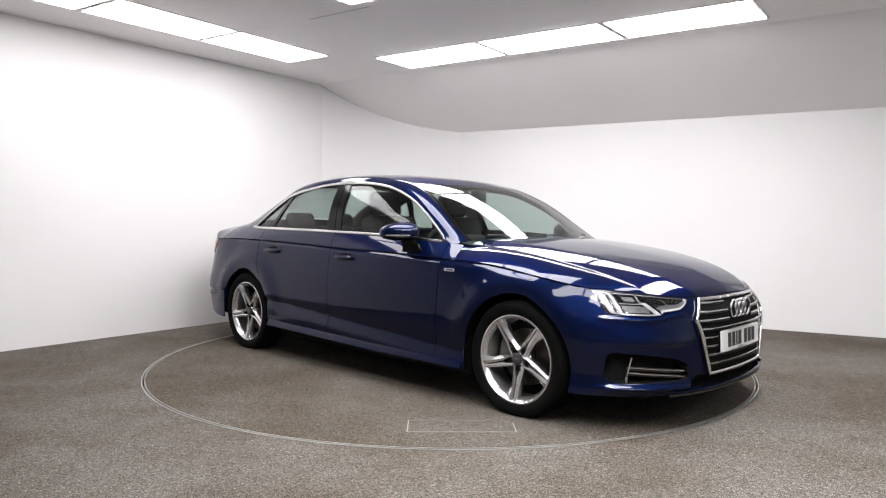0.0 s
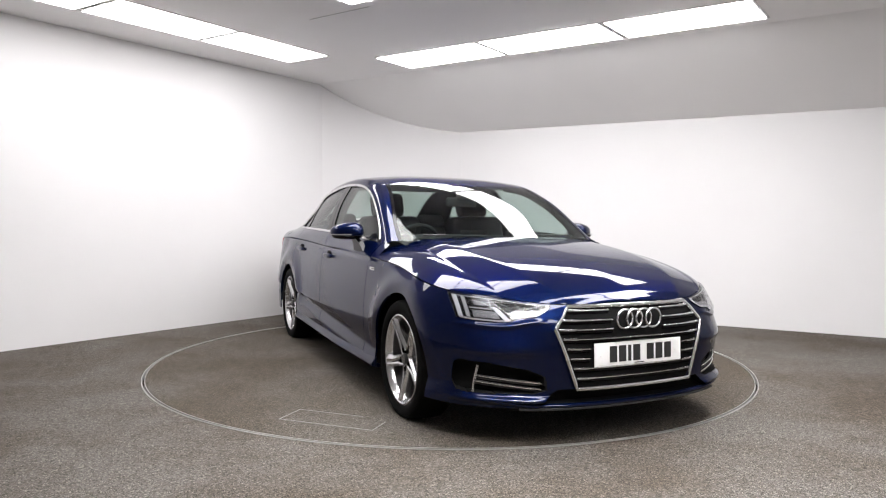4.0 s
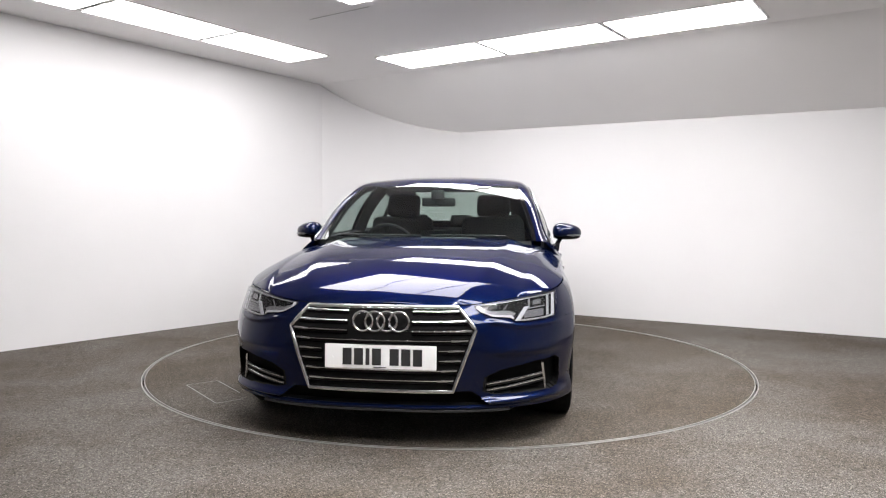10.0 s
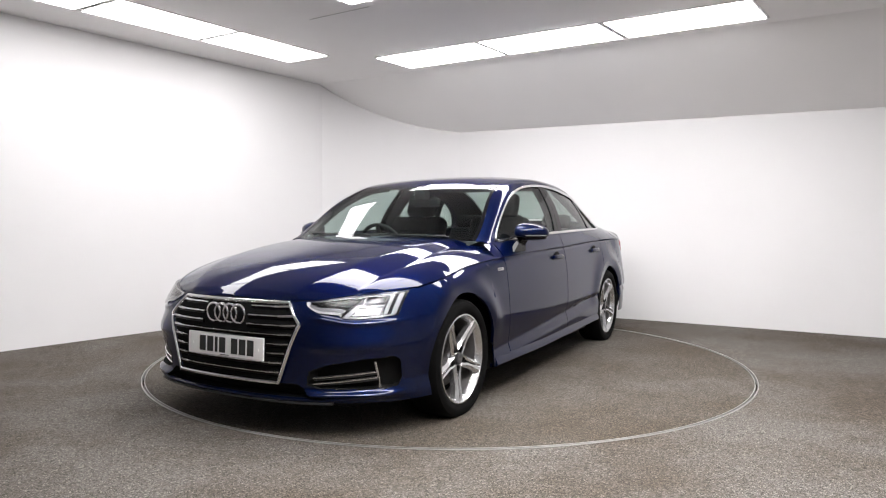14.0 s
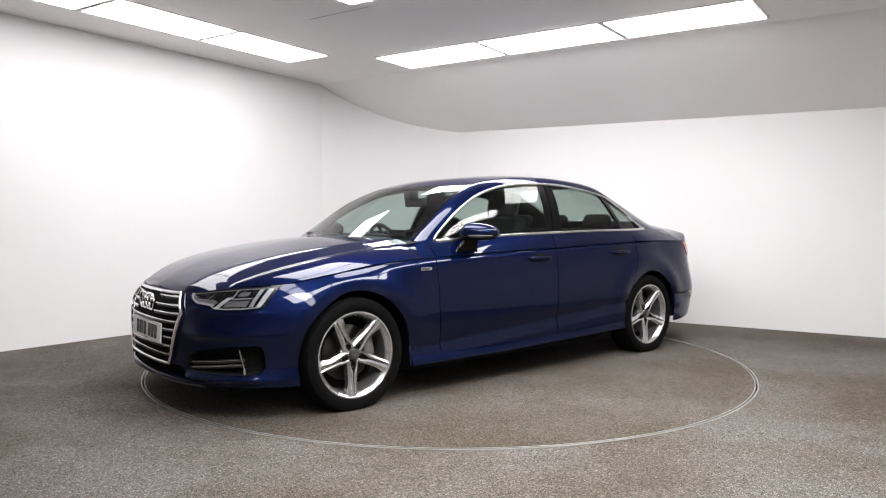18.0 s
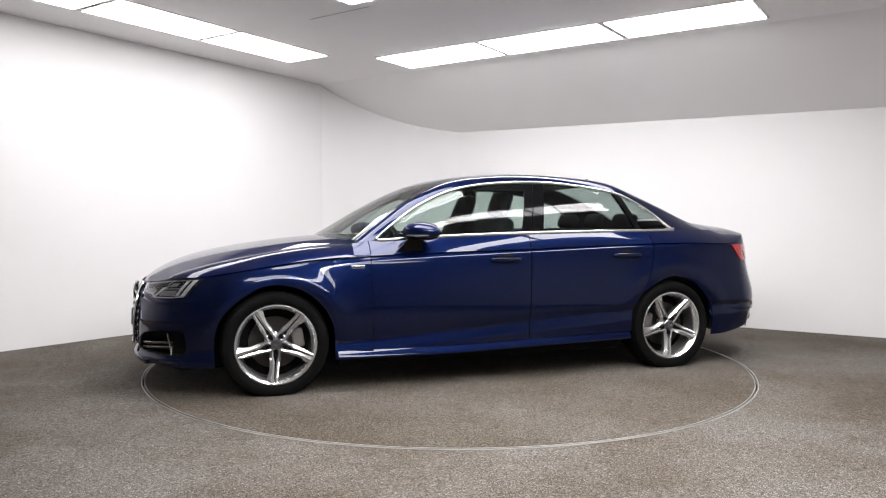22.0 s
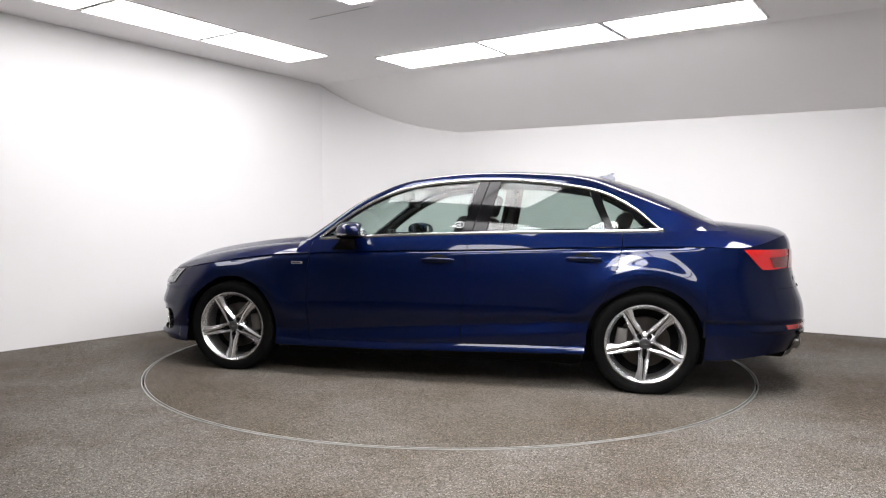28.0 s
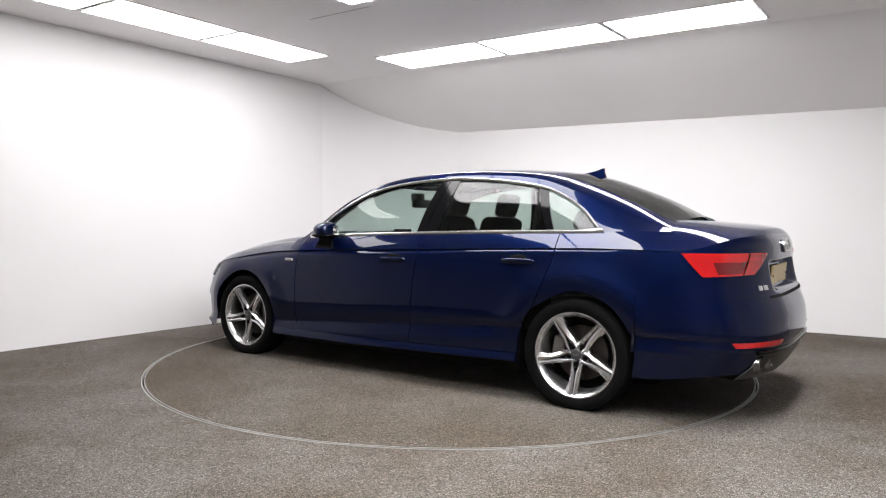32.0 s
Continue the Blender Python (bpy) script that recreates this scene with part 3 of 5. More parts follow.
def flank(side):
    rows = steps(0, 0.94, 40) + [0.955, 0.97, 0.98, 0.99, 1.0]
    low = lambda s: sill_z(s) + 0.052
    zt = lambda s: shoulder_z(s) - 0.0055
    # front wing
    cols = [c for c in arch_cols(HUB_X, 1.84, door_front(0.7) + G, 8)]

    def wing(c, r):
        lo = arch_low(c)
        if side_point(c, 0.5).x > HUB_X + ARCH_R + 5e-5:
            lo = 0.585
        hi = zt(c)
        z = lo + (hi - lo) * r
        k = max(0.0, min(1.0, (1.05 - c) / 0.2))
        return side_point(c + k * (door_front(z) - door_front(0.7)), z)
    skin("front_wing", cols, rows, wing, BLUE, CAR, side=side)
    d0 = lambda z: door_front(z) - G
    d1 = lambda z: door_mid(z) + G
    fd = skin("front_door", steps(0, 1, 30), rows, between(d0, d1, low, zt), BLUE, CAR, side=side)
    d2 = lambda z: door_mid(z) - G

    def d3(z):
        """The rear door's back edge: the shut line, then the wheel arch."""
        r = ARCH_R + 0.003
        arch = -HUB_X + math.sqrt(max(0.0, r * r - max(0.0, z - ARCH_Z) ** 2))
        return max(door_rear(z) + G, arch)
    rd = skin("rear_door", steps(0, 1, 30), rows, between(d2, d3, low, zt), BLUE, CAR, side=side)
    # rear wing round to the lamp: its front edge leans back along the door
    xp = -1.06
    for _ in range(60):
        xp -= 0.002
        if door_rear(arch_low(xp)) - G >= xp:
            break
    cols = [xp + (-HUB_X - ARCH_R * 0.99999 - xp) * 0.5 * (1 - math.cos(math.pi * (0.18 + 0.82 * i / 34))) for i in range(35)]
    cols[0] = xp
    cols = sorted(set(c for c in cols if c <= xp), reverse=True)
    cols += [s_of_x(x) for x in steps(-HUB_X - ARCH_R - 1e-4, -1.98, 8)]

    def rear_wing(c, r):
        lo, hi = arch_low(c), zt(c)
        if side_point(c, 0.5).x < -HUB_X - ARCH_R - 5e-5:
            lo = 0.661
        z = lo + (hi - lo) * r
        k = max(0.0, min(1.0, (c + 1.50) / (xp + 1.50)))
        return side_point(c + (door_rear(z) - G - xp) * k * k * (3 - 2 * k), z)
    skin("rear_wing", cols, rows, rear_wing, BLUE, CAR, side=side)
    # side skirt
    sk_y = spline([(0.0, -0.035), (0.10, 0.002), (0.22, 0.014), (0.34, 0.0125), (0.62, 0.005), (1.0, -0.008)])

    def skirt(c, r):
        q = side_point(c, sill_z(c) + 0.03)
        return Vector((c, q.y + sk_y(r), sill_z(c) - 0.010 + 0.064 * r))
    skin("side_skirt", steps(1.04, -1.045, 40), steps(0, 1, 14), skirt, BLUE, CAR, side=side, lip=0.02)
    # shoulder above the crease, front to back
    up = lambda x0, x1, n, name, par: skin(name, steps(x0, x1, n), steps(0, 1, 8), shoulder_point, BLUE, par, side=side)
    skin("wing_corner", steps(0.93, 0.826 + G, 8), steps(0, 1, 8), lambda c, r: shoulder_point(c, r) - Vector((0, 0.002, 0.004 * max(0.0, (c - 0.86) / 0.07))), BLUE, CAR, side=side, lip=0.0)
    up(0.826 - G, -0.286 + G, 30, "door_shoulder", fd)
    up(-0.286 - G, -1.268 + G, 30, "door_shoulder", rd)
    return fd, rd


def shoulder_point(x, w):
    a = crest_point(x)
    b = belt(x)
    p = a.lerp(b, w)
    p.y += 0.0035 * math.sin(math.pi * w)
    return p


DOORS = {s: flank(s) for s in (1, -1)}

def tail_face(c, r):
    """The upright back of the car, with the hollow for the plate."""
    p = side_point(c, 0.661 + (shoulder_z(c) - 0.661) * r)
    if p.x < -2.1:
        p.x += 0.060 * (1 - ease(0.28, 0.46, abs(p.y))) * ease(0.675, 0.70, p.z) * (1 - ease(0.835, 0.85, p.z))
    return p


# dark sheets added behind the rear wings and bumper to stop light leaks
for sd in (1, -1):
    skin("gap_backing", steps(-1.10, -2.25, 30), steps(0, 1, 6), lambda c, r: side_point(c, 0.0 + max(arch_low(c) + 0.03, 0.62) * (1 - r) + (shoulder_z(c) - 0.03) * r) - Vector((-0.03 if c < -1.9 else 0, 0.04, 0)), INNER, CAR, "dark backing against light leaks", side=sd, lip=0.0)

    skin("gap_backing", steps(-1.80, -2.45, 16), steps(0, 1, 5), lambda c, r: side_point(c, 0.262 + 0.36 * r) * 0.985 - Vector((-0.02, 0.02, 0)), INNER, CAR, "dark backing against light leaks", side=sd, lip=0.0)

# bumpers, bonnet, boot lid
NOSE_CUT, TAIL_CUT = s_of_x(1.84), s_of_x(-1.98)
def inside(y, z, poly):
    hit = False
    for (y0, z0), (y1, z1) in zip(poly, poly[1:] + poly[:1]):
        if (z0 > z) != (z1 > z) and y < y0 + (z - z0) / (z1 - z0) * (y1 - y0):
            hit = not hit
    return hit


FOG = [(0.478, 0.272), (0.52, 0.260), (0.78, 0.252), (0.812, 0.262), (0.822, 0.30), (0.822, 0.385), (0.805, 0.402), (0.70, 0.392), (0.56, 0.368), (0.488, 0.336)]
MOUTH = [(-0.01, 0.272), (-0.01, 0.212), (0.50, 0.212), (0.42, 0.272)]


def lamp_ledge(y):
    return 0.586 - 0.022 * ease(0.5, 0.66, y) + 0.006 * ease(0.70, 0.82, y)


def bumper_point(c, r):
    """The front bumper, with its side intakes and mouth let in."""
    p = side_point(c, 0.185 + (shoulder_z(c) - 0.003 - 0.185) * r)
    deep = 0.0
    if inside(p.y, p.z, FOG):
        deep = 0.055
    elif inside(p.y, p.z, MOUTH):
        deep = 0.05
    # the bulge above the intakes and the blade below them
    d = p.z - 0.452
    p.x += 0.016 * math.exp(-(d / (0.055 if d > 0 else 0.022)) ** 2) * ease(0.44, 0.60, p.y) * (1 - ease(0.77, 0.85, p.y))
    # the ledge under the headlight
    p.x += 0.009 * math.exp(-((p.z - lamp_ledge(p.y)) / 0.011) ** 2) * ease(0.45, 0.52, p.y) * (1 - ease(0.79, 0.86, p.y))
    p.x += 0.030 * math.exp(-((p.z - 0.224) / 0.017) ** 2) * ease(0.38, 0.52, p.y) * (1 - ease(0.80, 0.88, p.y))
    return p + Vector((-deep, -0.35 * deep * ease(0.5, 0.8, p.y), 0))


for sd in (1, -1):
    skin("bumper_corner", [s_of_x(x) for x in steps(1.8402, HUB_X + ARCH_R + 0.0002, 8)], steps(0, 1, 24), lambda c, r: side_point(c, 0.185 + 0.3985 * r), BLUE, CAR, side=sd, lip=0.0)
bumper = skin("front_bumper", steps(NOSE_CUT + 0.0006, 2.5, 170), steps(0, 1, 116), bumper_point, BLUE, CAR, both=True, lip=0.0)
bumper.data.materials.append(INNER)
for poly in bumper.data.polygons:
    pts = [bumper.data.vertices[i].co for i in poly.vertices]
    c = sum(pts, Vector()) / len(pts)
    reach = max(p.x for p in pts) - min(p.x for p in pts)
    if c.x > 1.7 and (inside(abs(c.y) + 0.012, c.z, FOG) or inside(abs(c.y), c.z, MOUTH) or (reach > 0.03 and c.z < 0.45)):
        poly.material_index = 1
skin("bonnet", steps(0.83, 2.5, 66), [0.01] + [0.04 + 0.96 * i / 14 for i in range(15)] + [1 + i / 14 for i in range(1, 15)] + [2 + i / 16 for i in range(1, 17)], lambda c, r: hood_point(c, r) + Vector((0, 0, 0.001)), BLUE, CAR, both=True, lip=0.014, sharp=50)


def rear_bumper_point(c, r):
    """The rear bumper, drawn out between its two creases."""
    low = 0.228 + 0.045 * ease(1.80, 2.30, -side_point(c, 0.4).x)
    p = side_point(c, low + (0.6592 - low) * r)
    k = ease(1.80, 2.12, -p.x)
    d = Vector((p.x + 1.7, p.y, 0)).normalized()
    z = p.z - 0.04 * (1 - k)
    return p + d * k * (0.011 * ease(0.385, 0.405, z) * (1 - ease(0.470, 0.64, z)) - 0.003 * (1 - ease(0.33, 0.395, z)))


skin("rear_bumper", [s_of_x(x) for x in steps(-HUB_X - ARCH_R - 0.0002, -1.98, 12)] + steps(TAIL_CUT, -2.6, 46)[1:], steps(0, 1, 44), rear_bumper_point, BLUE, CAR, both=True, lip=0.006)
skin("tail_panel", steps(TAIL_CUT - 0.002, -2.6, 70), steps(0, 1, 30), tail_face, BLUE, CAR, both=True, lip=0.0)
skin("boot_lid", steps(s_of_x(-1.87), -2.6, 30), steps(0, 1, 24), lambda c, r: deck_point(c, r), BLUE, CAR, both=True, lip=0.0, sharp=50)

# cabin
skin("roof", steps(0.22, -1.13, 46), steps(0.0, 1, 24), lambda c, r: top_point(c, roll_w(c) + 0.0005 + (0.9995 - roll_w(c)) * r), BLUE, CAR, both=True, lip=0.0, sharp=50)
skin("windscreen", steps(0.885, 0.224, 30), steps(0.0, 1, 24), lambda c, r: top_point(c, roll_w(c) + 0.002 + (0.998 - roll_w(c)) * r), GLASS, CAR, "green-tinted windscreen glass", both=True, lip=0.0, sharp=50)
skin("rear_window", steps(-1.134, -1.86, 30), steps(0.0, 1, 24), lambda c, r: top_point(c, roll_w(c) + 0.003 + (0.997 - roll_w(c)) * r), GLASS_DARK, CAR, "tinted rear window glass", both=True, lip=0.0, sharp=50)
# dark printed borders of the two big panes
for sd in (1, -1):
    skin("windscreen_border", steps(0.885, 0.224, 30), steps(0.002, 0.030, 3), lambda c, r: top_point(c, roll_w(c) + r) + Vector((0, 0, 0.0015)), BLACK_GLOSS, CAR, "black windscreen border", side=sd, lip=0.0)
    skin("rear_window_border", steps(-1.134, -1.86, 30), steps(0.003, 0.025, 3), lambda c, r: top_point(c, roll_w(c) + r) + Vector((0, 0, 0.0015)), BLACK_GLOSS, CAR, "black rear window border", side=sd, lip=0.0)
for sd in (1, -1):
    # dark lining inside the rear pillars
    skin("pillar_lining", steps(-0.98, -1.87, 24), steps(0.22, 1, 10), lambda c, r: roll_point(c, r) - Vector((0, 0.016, 0.012)), TRIM_IN, CAR, "dark pillar lining", side=sd, lip=0.0)
    # roof side from windscreen pillar to rear pillar, rolled over into the roof
    skin("side_frame", steps(0.885, -1.88, 110), steps(0, 1, 22), roll_point, BLUE, CAR, side=sd, lip=0.004)
    skin("rear_shoulder", steps(-1.268 - G, -1.90, 30), steps(0, 1, 8), shoulder_point, BLUE, CAR, side=sd, lip=0.0)
    # side windows, parted by the black middle pillar and the rear division
    def pane(x0b, x0t, x1b, x1t, inset=0.012):
        def f(c, r):
            x = (x0b + (x1b - x0b) * c) * (1 - r) + (x0t + (x1t - x0t) * c) * r
            p = house_point(x, dlo_w(x) * r)
            p.y -= inset
            return p
        return f
    skin("front_side_window", steps(0, 1, 36), steps(0, 1, 14), pane(0.74, 0.74, -0.235, -0.335), GLASS, CAR, "green-tinted side window", side=sd, lip=0.0)
    skin("middle_pillar", steps(0, 1, 6), steps(0, 1, 12), pane(-0.235, -0.335, -0.302, -0.400, 0.005), BLACK_GLOSS, CAR, "gloss black middle pillar", side=sd, lip=0.006)
    skin("middle_pillar", steps(0, 1, 6), steps(0, 1, 12), pane(-0.308, -0.406, -0.400, -0.480, 0.005), BLACK_GLOSS, CAR, "gloss black middle pillar", side=sd, lip=0.006)
    skin("rear_side_window", steps(0, 1, 30), steps(0, 1, 14), pane(-0.400, -0.480, -1.180, -1.055), GLASS_DARK, CAR, "dark-tinted rear side window", side=sd, lip=0.0)
    skin("window_divider", steps(0, 1, 3), steps(0, 1, 12), pane(-1.180, -1.055, -1.225, -1.120, 0.006), BLACK_GLOSS, CAR, "gloss black window divider", side=sd)
    skin("quarter_window", steps(0, 1, 20), steps(0, 1, 14), pane(-1.225, -1.120, -1.50, -1.50), GLASS_DARK, CAR, "dark-tinted quarter window", side=sd, lip=0.0)
    # bright strip round the side windows
    lowp = [house_point(x, 0.0) + Vector((0, 0.003, 0.004)) for x in steps(0.765, -1.50, 60)]
    upp = [house_point(x, dlo_w(x)) + Vector((0, 0.003, 0)) for x in steps(-1.515, 0.775, 70)]
    tube("window_trim", [(p.x, p.y * sd, p.z) for p in lowp + upp], 0.0098, SATIN, CAR, "bright aluminium window trim", n=8, closed=True, flat=0.6)
    tip = [house_point(x, 0.0) + Vector((0, 0.002, 0.007)) for x in steps(-1.43, -1.515, 6)]
    tube("trim_corner", [(p.x, p.y * sd, p.z) for p in tip], 0.0140, SATIN, CAR, "bright trim corner", n=8, flat=0.45)


# ---- wheels ----
CALIPER = material("cast_caliper_metal", (0.17, 0.16, 0.15), 0.5, 0.4)
HUB_GREY = material("grey_hub_cap_plastic", (0.030, 0.030, 0.032), 0.4)

def wheel(x, y, side):
    w = new("wheel")
    w.parent = CAR
    w.location = (x, y * side, HUB_Z)
    w.rotation_euler = (0, 0, 0 if side > 0 else math.pi)
    # the axle runs along y, the face looks to +y
    tyre = [(0.236, 0.060), (0.245, 0.074), (0.262, 0.086), (0.288, 0.090), (0.308, 0.082), (0.3205, 0.062), (0.324, 0.0), (0.3205, -0.095), (0.308, -0.115), (0.262, -0.13), (0.240, -0.11)]
    bm = revolve_bm([(r, h - 0.012) for r, h in tyre], 72)
    for v in bm.verts:
        # pressed flat where it stands
        v.co.z = max(v.co.z, -HUB_Z - 0.001)
    part("tyre", bm, RUBBER, w, "black low-profile tyre")
    rim_prof = [(0.242, 0.060), (0.246, 0.068), (0.244, 0.076), (0.237, 0.077), (0.228, 0.068), (0.217, 0.052), (0.214, 0.040), (0.235, 0.038)]
    part("rim", revolve_bm([(r, h - 0.010) for r, h in rim_prof], 72), ALLOY, w, "silver five-twin-spoke alloy rim")
    part("barrel", revolve_bm([(r, h - 0.010) for r, h in ((0.216, 0.042), (0.214, 0.020), (0.210, -0.10), (0.225, -0.10), (0.235, 0.042))], 56), BARREL, w, "inner barrel darkened for shade")
    # five pairs of tapering spokes
    for k in range(5):
        turn = Matrix.Rotation(radians(180 + 72 * k), 4, "Y")
        for sgn in (1, -1):
            bm = bmesh.new()
            secs = []
            for i in range(13):
                t = i / 12
                r = 0.040 + (0.230 - 0.040) * t
                # the two ribs pass round the bolt and lean to one side; the one ends in a point, the other flares into the rim
                mid = -0.012 * t
                slot = 0.0046 - 0.0020 * t + 0.0112 * (1 - ease(0.14, 0.36, t))
                if sgn > 0:
                    o1 = 0.0365 - 0.0300 * t
                else:
                    o1 = -(0.0365 + 0.004 * t + 0.0185 * ease(0.58, 0.92, t))
                i1 = mid + sgn * slot
                ridge = o1 * 0.42 + i1 * 0.58
                yo = 0.036 + 0.026 * t ** 1.3
                yi = yo - 0.036 - 0.010 * (1 - t)
                ring = [(o1, yi, r), (o1, yo - 0.013 + 0.006 * t, r), (ridge, yo + 0.003, r), (i1, yo - 0.001, r), (i1, yi, r)]
                secs.append([bm.verts.new(v) for v in ring])
            for p, q in zip(secs, secs[1:]):
                for j in range(5):
                    bm.faces.new((p[j], p[(j + 1) % 5], q[(j + 1) % 5], q[j]))
            bm.faces.new(secs[0])
            bm.faces.new(secs[-1])
            bm.transform(turn)
            part("spoke", bm, ALLOY, w, sharp=20)
        # near-black web: the shade of the slot is put into its colour
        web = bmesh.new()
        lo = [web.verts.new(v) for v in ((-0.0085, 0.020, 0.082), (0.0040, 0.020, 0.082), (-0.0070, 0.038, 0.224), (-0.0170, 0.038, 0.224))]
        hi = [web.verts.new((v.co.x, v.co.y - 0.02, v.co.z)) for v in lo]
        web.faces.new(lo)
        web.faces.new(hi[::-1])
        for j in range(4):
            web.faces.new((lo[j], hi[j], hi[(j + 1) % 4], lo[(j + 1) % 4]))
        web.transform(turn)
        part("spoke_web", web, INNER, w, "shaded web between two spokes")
        bm = revolve_bm([(0.0001, 0.034), (0.0060, 0.034), (0.0085, 0.0405), (0.0118, 0.0405), (0.0135, 0.037), (0.0135, 0.004), (0.0001, 0.004)], 14)
        bm.transform(turn @ Matrix.Translation((0, 0, 0.0555)))
        part("wheel_bolt", bm, INNER, w, "dark wheel bolt")
    part("hub", revolve_bm([(0.0001, 0.034), (0.028, 0.034), (0.034, 0.028), (0.046, 0.014), (0.070, 0.004), (0.070, -0.03), (0.0001, -0.03)], 30), ALLOY, w)
    part("hub_cap", revolve_bm([(0.0001, 0.050), (0.026, 0.049), (0.031, 0.045), (0.031, 0.030), (0.0001, 0.030)], 28), HUB_GREY, w, "dark grey hub cap")
    for k in range(4):
        bm = revolve_bm([(0.0042, 0.0496), (0.0042, 0.0506), (0.0056, 0.0506), (0.0056, 0.0496)], 14)
        bm.transform(Matrix.Translation((0.0068 * (k - 1.5), 0, 0)))
        part("cap_ring", bm, ALLOY, w, "small silver ring")
    part("brake_disc", revolve_bm([(0.07, -0.040), (0.158, -0.040), (0.158, -0.066), (0.07, -0.066)], 48), DISC, w, "dull steel brake disc")
    bm = box_bm(-0.06, 0.06, -0.085, -0.020, 0.105, 0.175, 0.012)
    bm.transform(Matrix.Rotation(radians((-80 if x > 0 else 80) * side), 4, "Y"))
    part("brake_caliper", bm, CALIPER, w, "grey brake caliper")
    part("wheel_inside", revolve_bm([(0.0001, -0.07), (0.224, -0.07), (0.224, -0.09), (0.0001, -0.09)], 32), INNER, w)
    return w


for hx in (HUB_X, -HUB_X):
    for sd in (1, -1):
        wheel(hx, 0.826 + (0.008 if hx < 0 else 0), sd)

# dark underside and wheel housings
part("underbody", box_bm(-1.80, 2.02, -0.62, 0.62, 0.125, 0.62, 0.05), INNER, CAR)
part("underbody", box_bm(-2.26, -1.70, -0.66, 0.66, 0.222, 0.62, 0.02), INNER, CAR)
# black box set wide and low to deepen the shade under the sills
part("underbody", box_bm(-1.03, 1.03, -0.83, 0.83, 0.145, 0.80, 0.03), INNER, CAR)


# ---- the car: front end ----
LAMP_BODY = material("grey_lamp_housing", (0.010, 0.0105, 0.012), 0.25, 0.2)
LAMP_GREY = material("grey_lamp_reflector", (0.17, 0.172, 0.176), 0.30, 0.4)
LAMP_CLEAR = material("clear_moulded_light_guide", (0.36, 0.365, 0.37), 0.2, 0.2)

def on_flank(y, z, off, end):
    """The point of nose or tail at the side distance y and the height z, off metres before it."""
    a, b = (NOSE_X0 - 0.2, 2.5) if end > 0 else (TAIL_X0 + 0.2, -2.6)
    for _ in range(26):
        m = (a + b) / 2
        if side_point(m, z).y > abs(y):
            a = m
        else:
            b = m
    p = side_point(a, z)
    d = side_point(a - 0.004, z) - side_point(a + 0.004, z)
    n = d.cross(Vector((0, 0, 1))).normalized()
    if n.x * end < 0 or (abs(n.x) < 0.05 and n.y < 0):
        n = -n
    sg = 1 if y >= 0 else -1
    return Vector((p.x + n.x * off, sg * (min(abs(y), p.y) + n.y * off), z))


def front_pt(y, z, off=0.0):
    return on_flank(y, z, off, 1)


def tail_pt(y, z, off=0.0):
    return on_flank(y, z, off, -1)


def sheet(name, pt, rows, n, off, mat, parent, label="", thick=0.004, sharp=35.0):
    """A patch on nose or tail. rows: (z, y0, y1) from low to high, or (z0, z1) ends for a slanted row as (y0, z0, y1, z1)."""
    g = []
    for r in rows:
        y0, z0, y1, z1 = r if len(r) == 4 else (r[1], r[0], r[2], r[0])
        g.append([pt(y0 + (y1 - y0) * i / n, z0 + (z1 - z0) * i / n, off) for i in range(n + 1)])
    verts, faces = [], []
    nr, nc = len(g), n + 1
    for line in g:
        verts += [tuple(p) for p in line]
    front = 1 if g[0][0].x > 0 else -1
    for line in g:
        verts += [(p.x - front * thick, p.y, p.z) for p in line]
    o = nr * nc
    for i in range(nr - 1):
        for j in range(nc - 1):
            a, b, c, d = i * nc + j, i * nc + j + 1, (i + 1) * nc + j + 1, (i + 1) * nc + j
            faces += [(a, b, c, d), (a + o, d + o, c + o, b + o)]
    loop = [j for j in range(nc)] + [i * nc + nc - 1 for i in range(1, nr)] + [(nr - 1) * nc + j for j in range(nc - 2, -1, -1)] + [i * nc for i in range(nr - 2, 0, -1)]
    for a, b in zip(loop, loop[1:] + loop[:1]):
        faces.append((a, a + o, b + o, b))
    me = bpy.data.meshes.new(name)
    me.from_pydata(verts, [], faces)
    bm = bmesh.new()
    bm.from_mesh(me)
    bpy.data.meshes.remove(me)
    return part(name, bm, mat, parent, label, sharp)


def run_pts(pt, ys, zs, off, n=14):
    """Points along the nose from one (y, z) to the next."""
    out = []
    for k in range(len(ys) - 1):
        for i in range(n + (k == len(ys) - 2)):
            t = i / n
            out.append(pt(ys[k] + (ys[k + 1] - ys[k]) * t, zs[k] + (zs[k + 1] - zs[k]) * t, off))
    return out


GR_TOP, GR_MID, GR_LOW = (0.350, 0.655), (0.433, 0.557), (0.334, 0.278)


def grille_half(z):
    if z > GR_MID[1]:
        t = (z - GR_MID[1]) / (GR_TOP[1] - GR_MID[1])
        return GR_MID[0] + (GR_TOP[0] - GR_MID[0]) * t
    t = (GR_MID[1] - z) / (GR_MID[1] - GR_LOW[1])
    return GR_MID[0] + (GR_LOW[0] - GR_MID[0]) * t


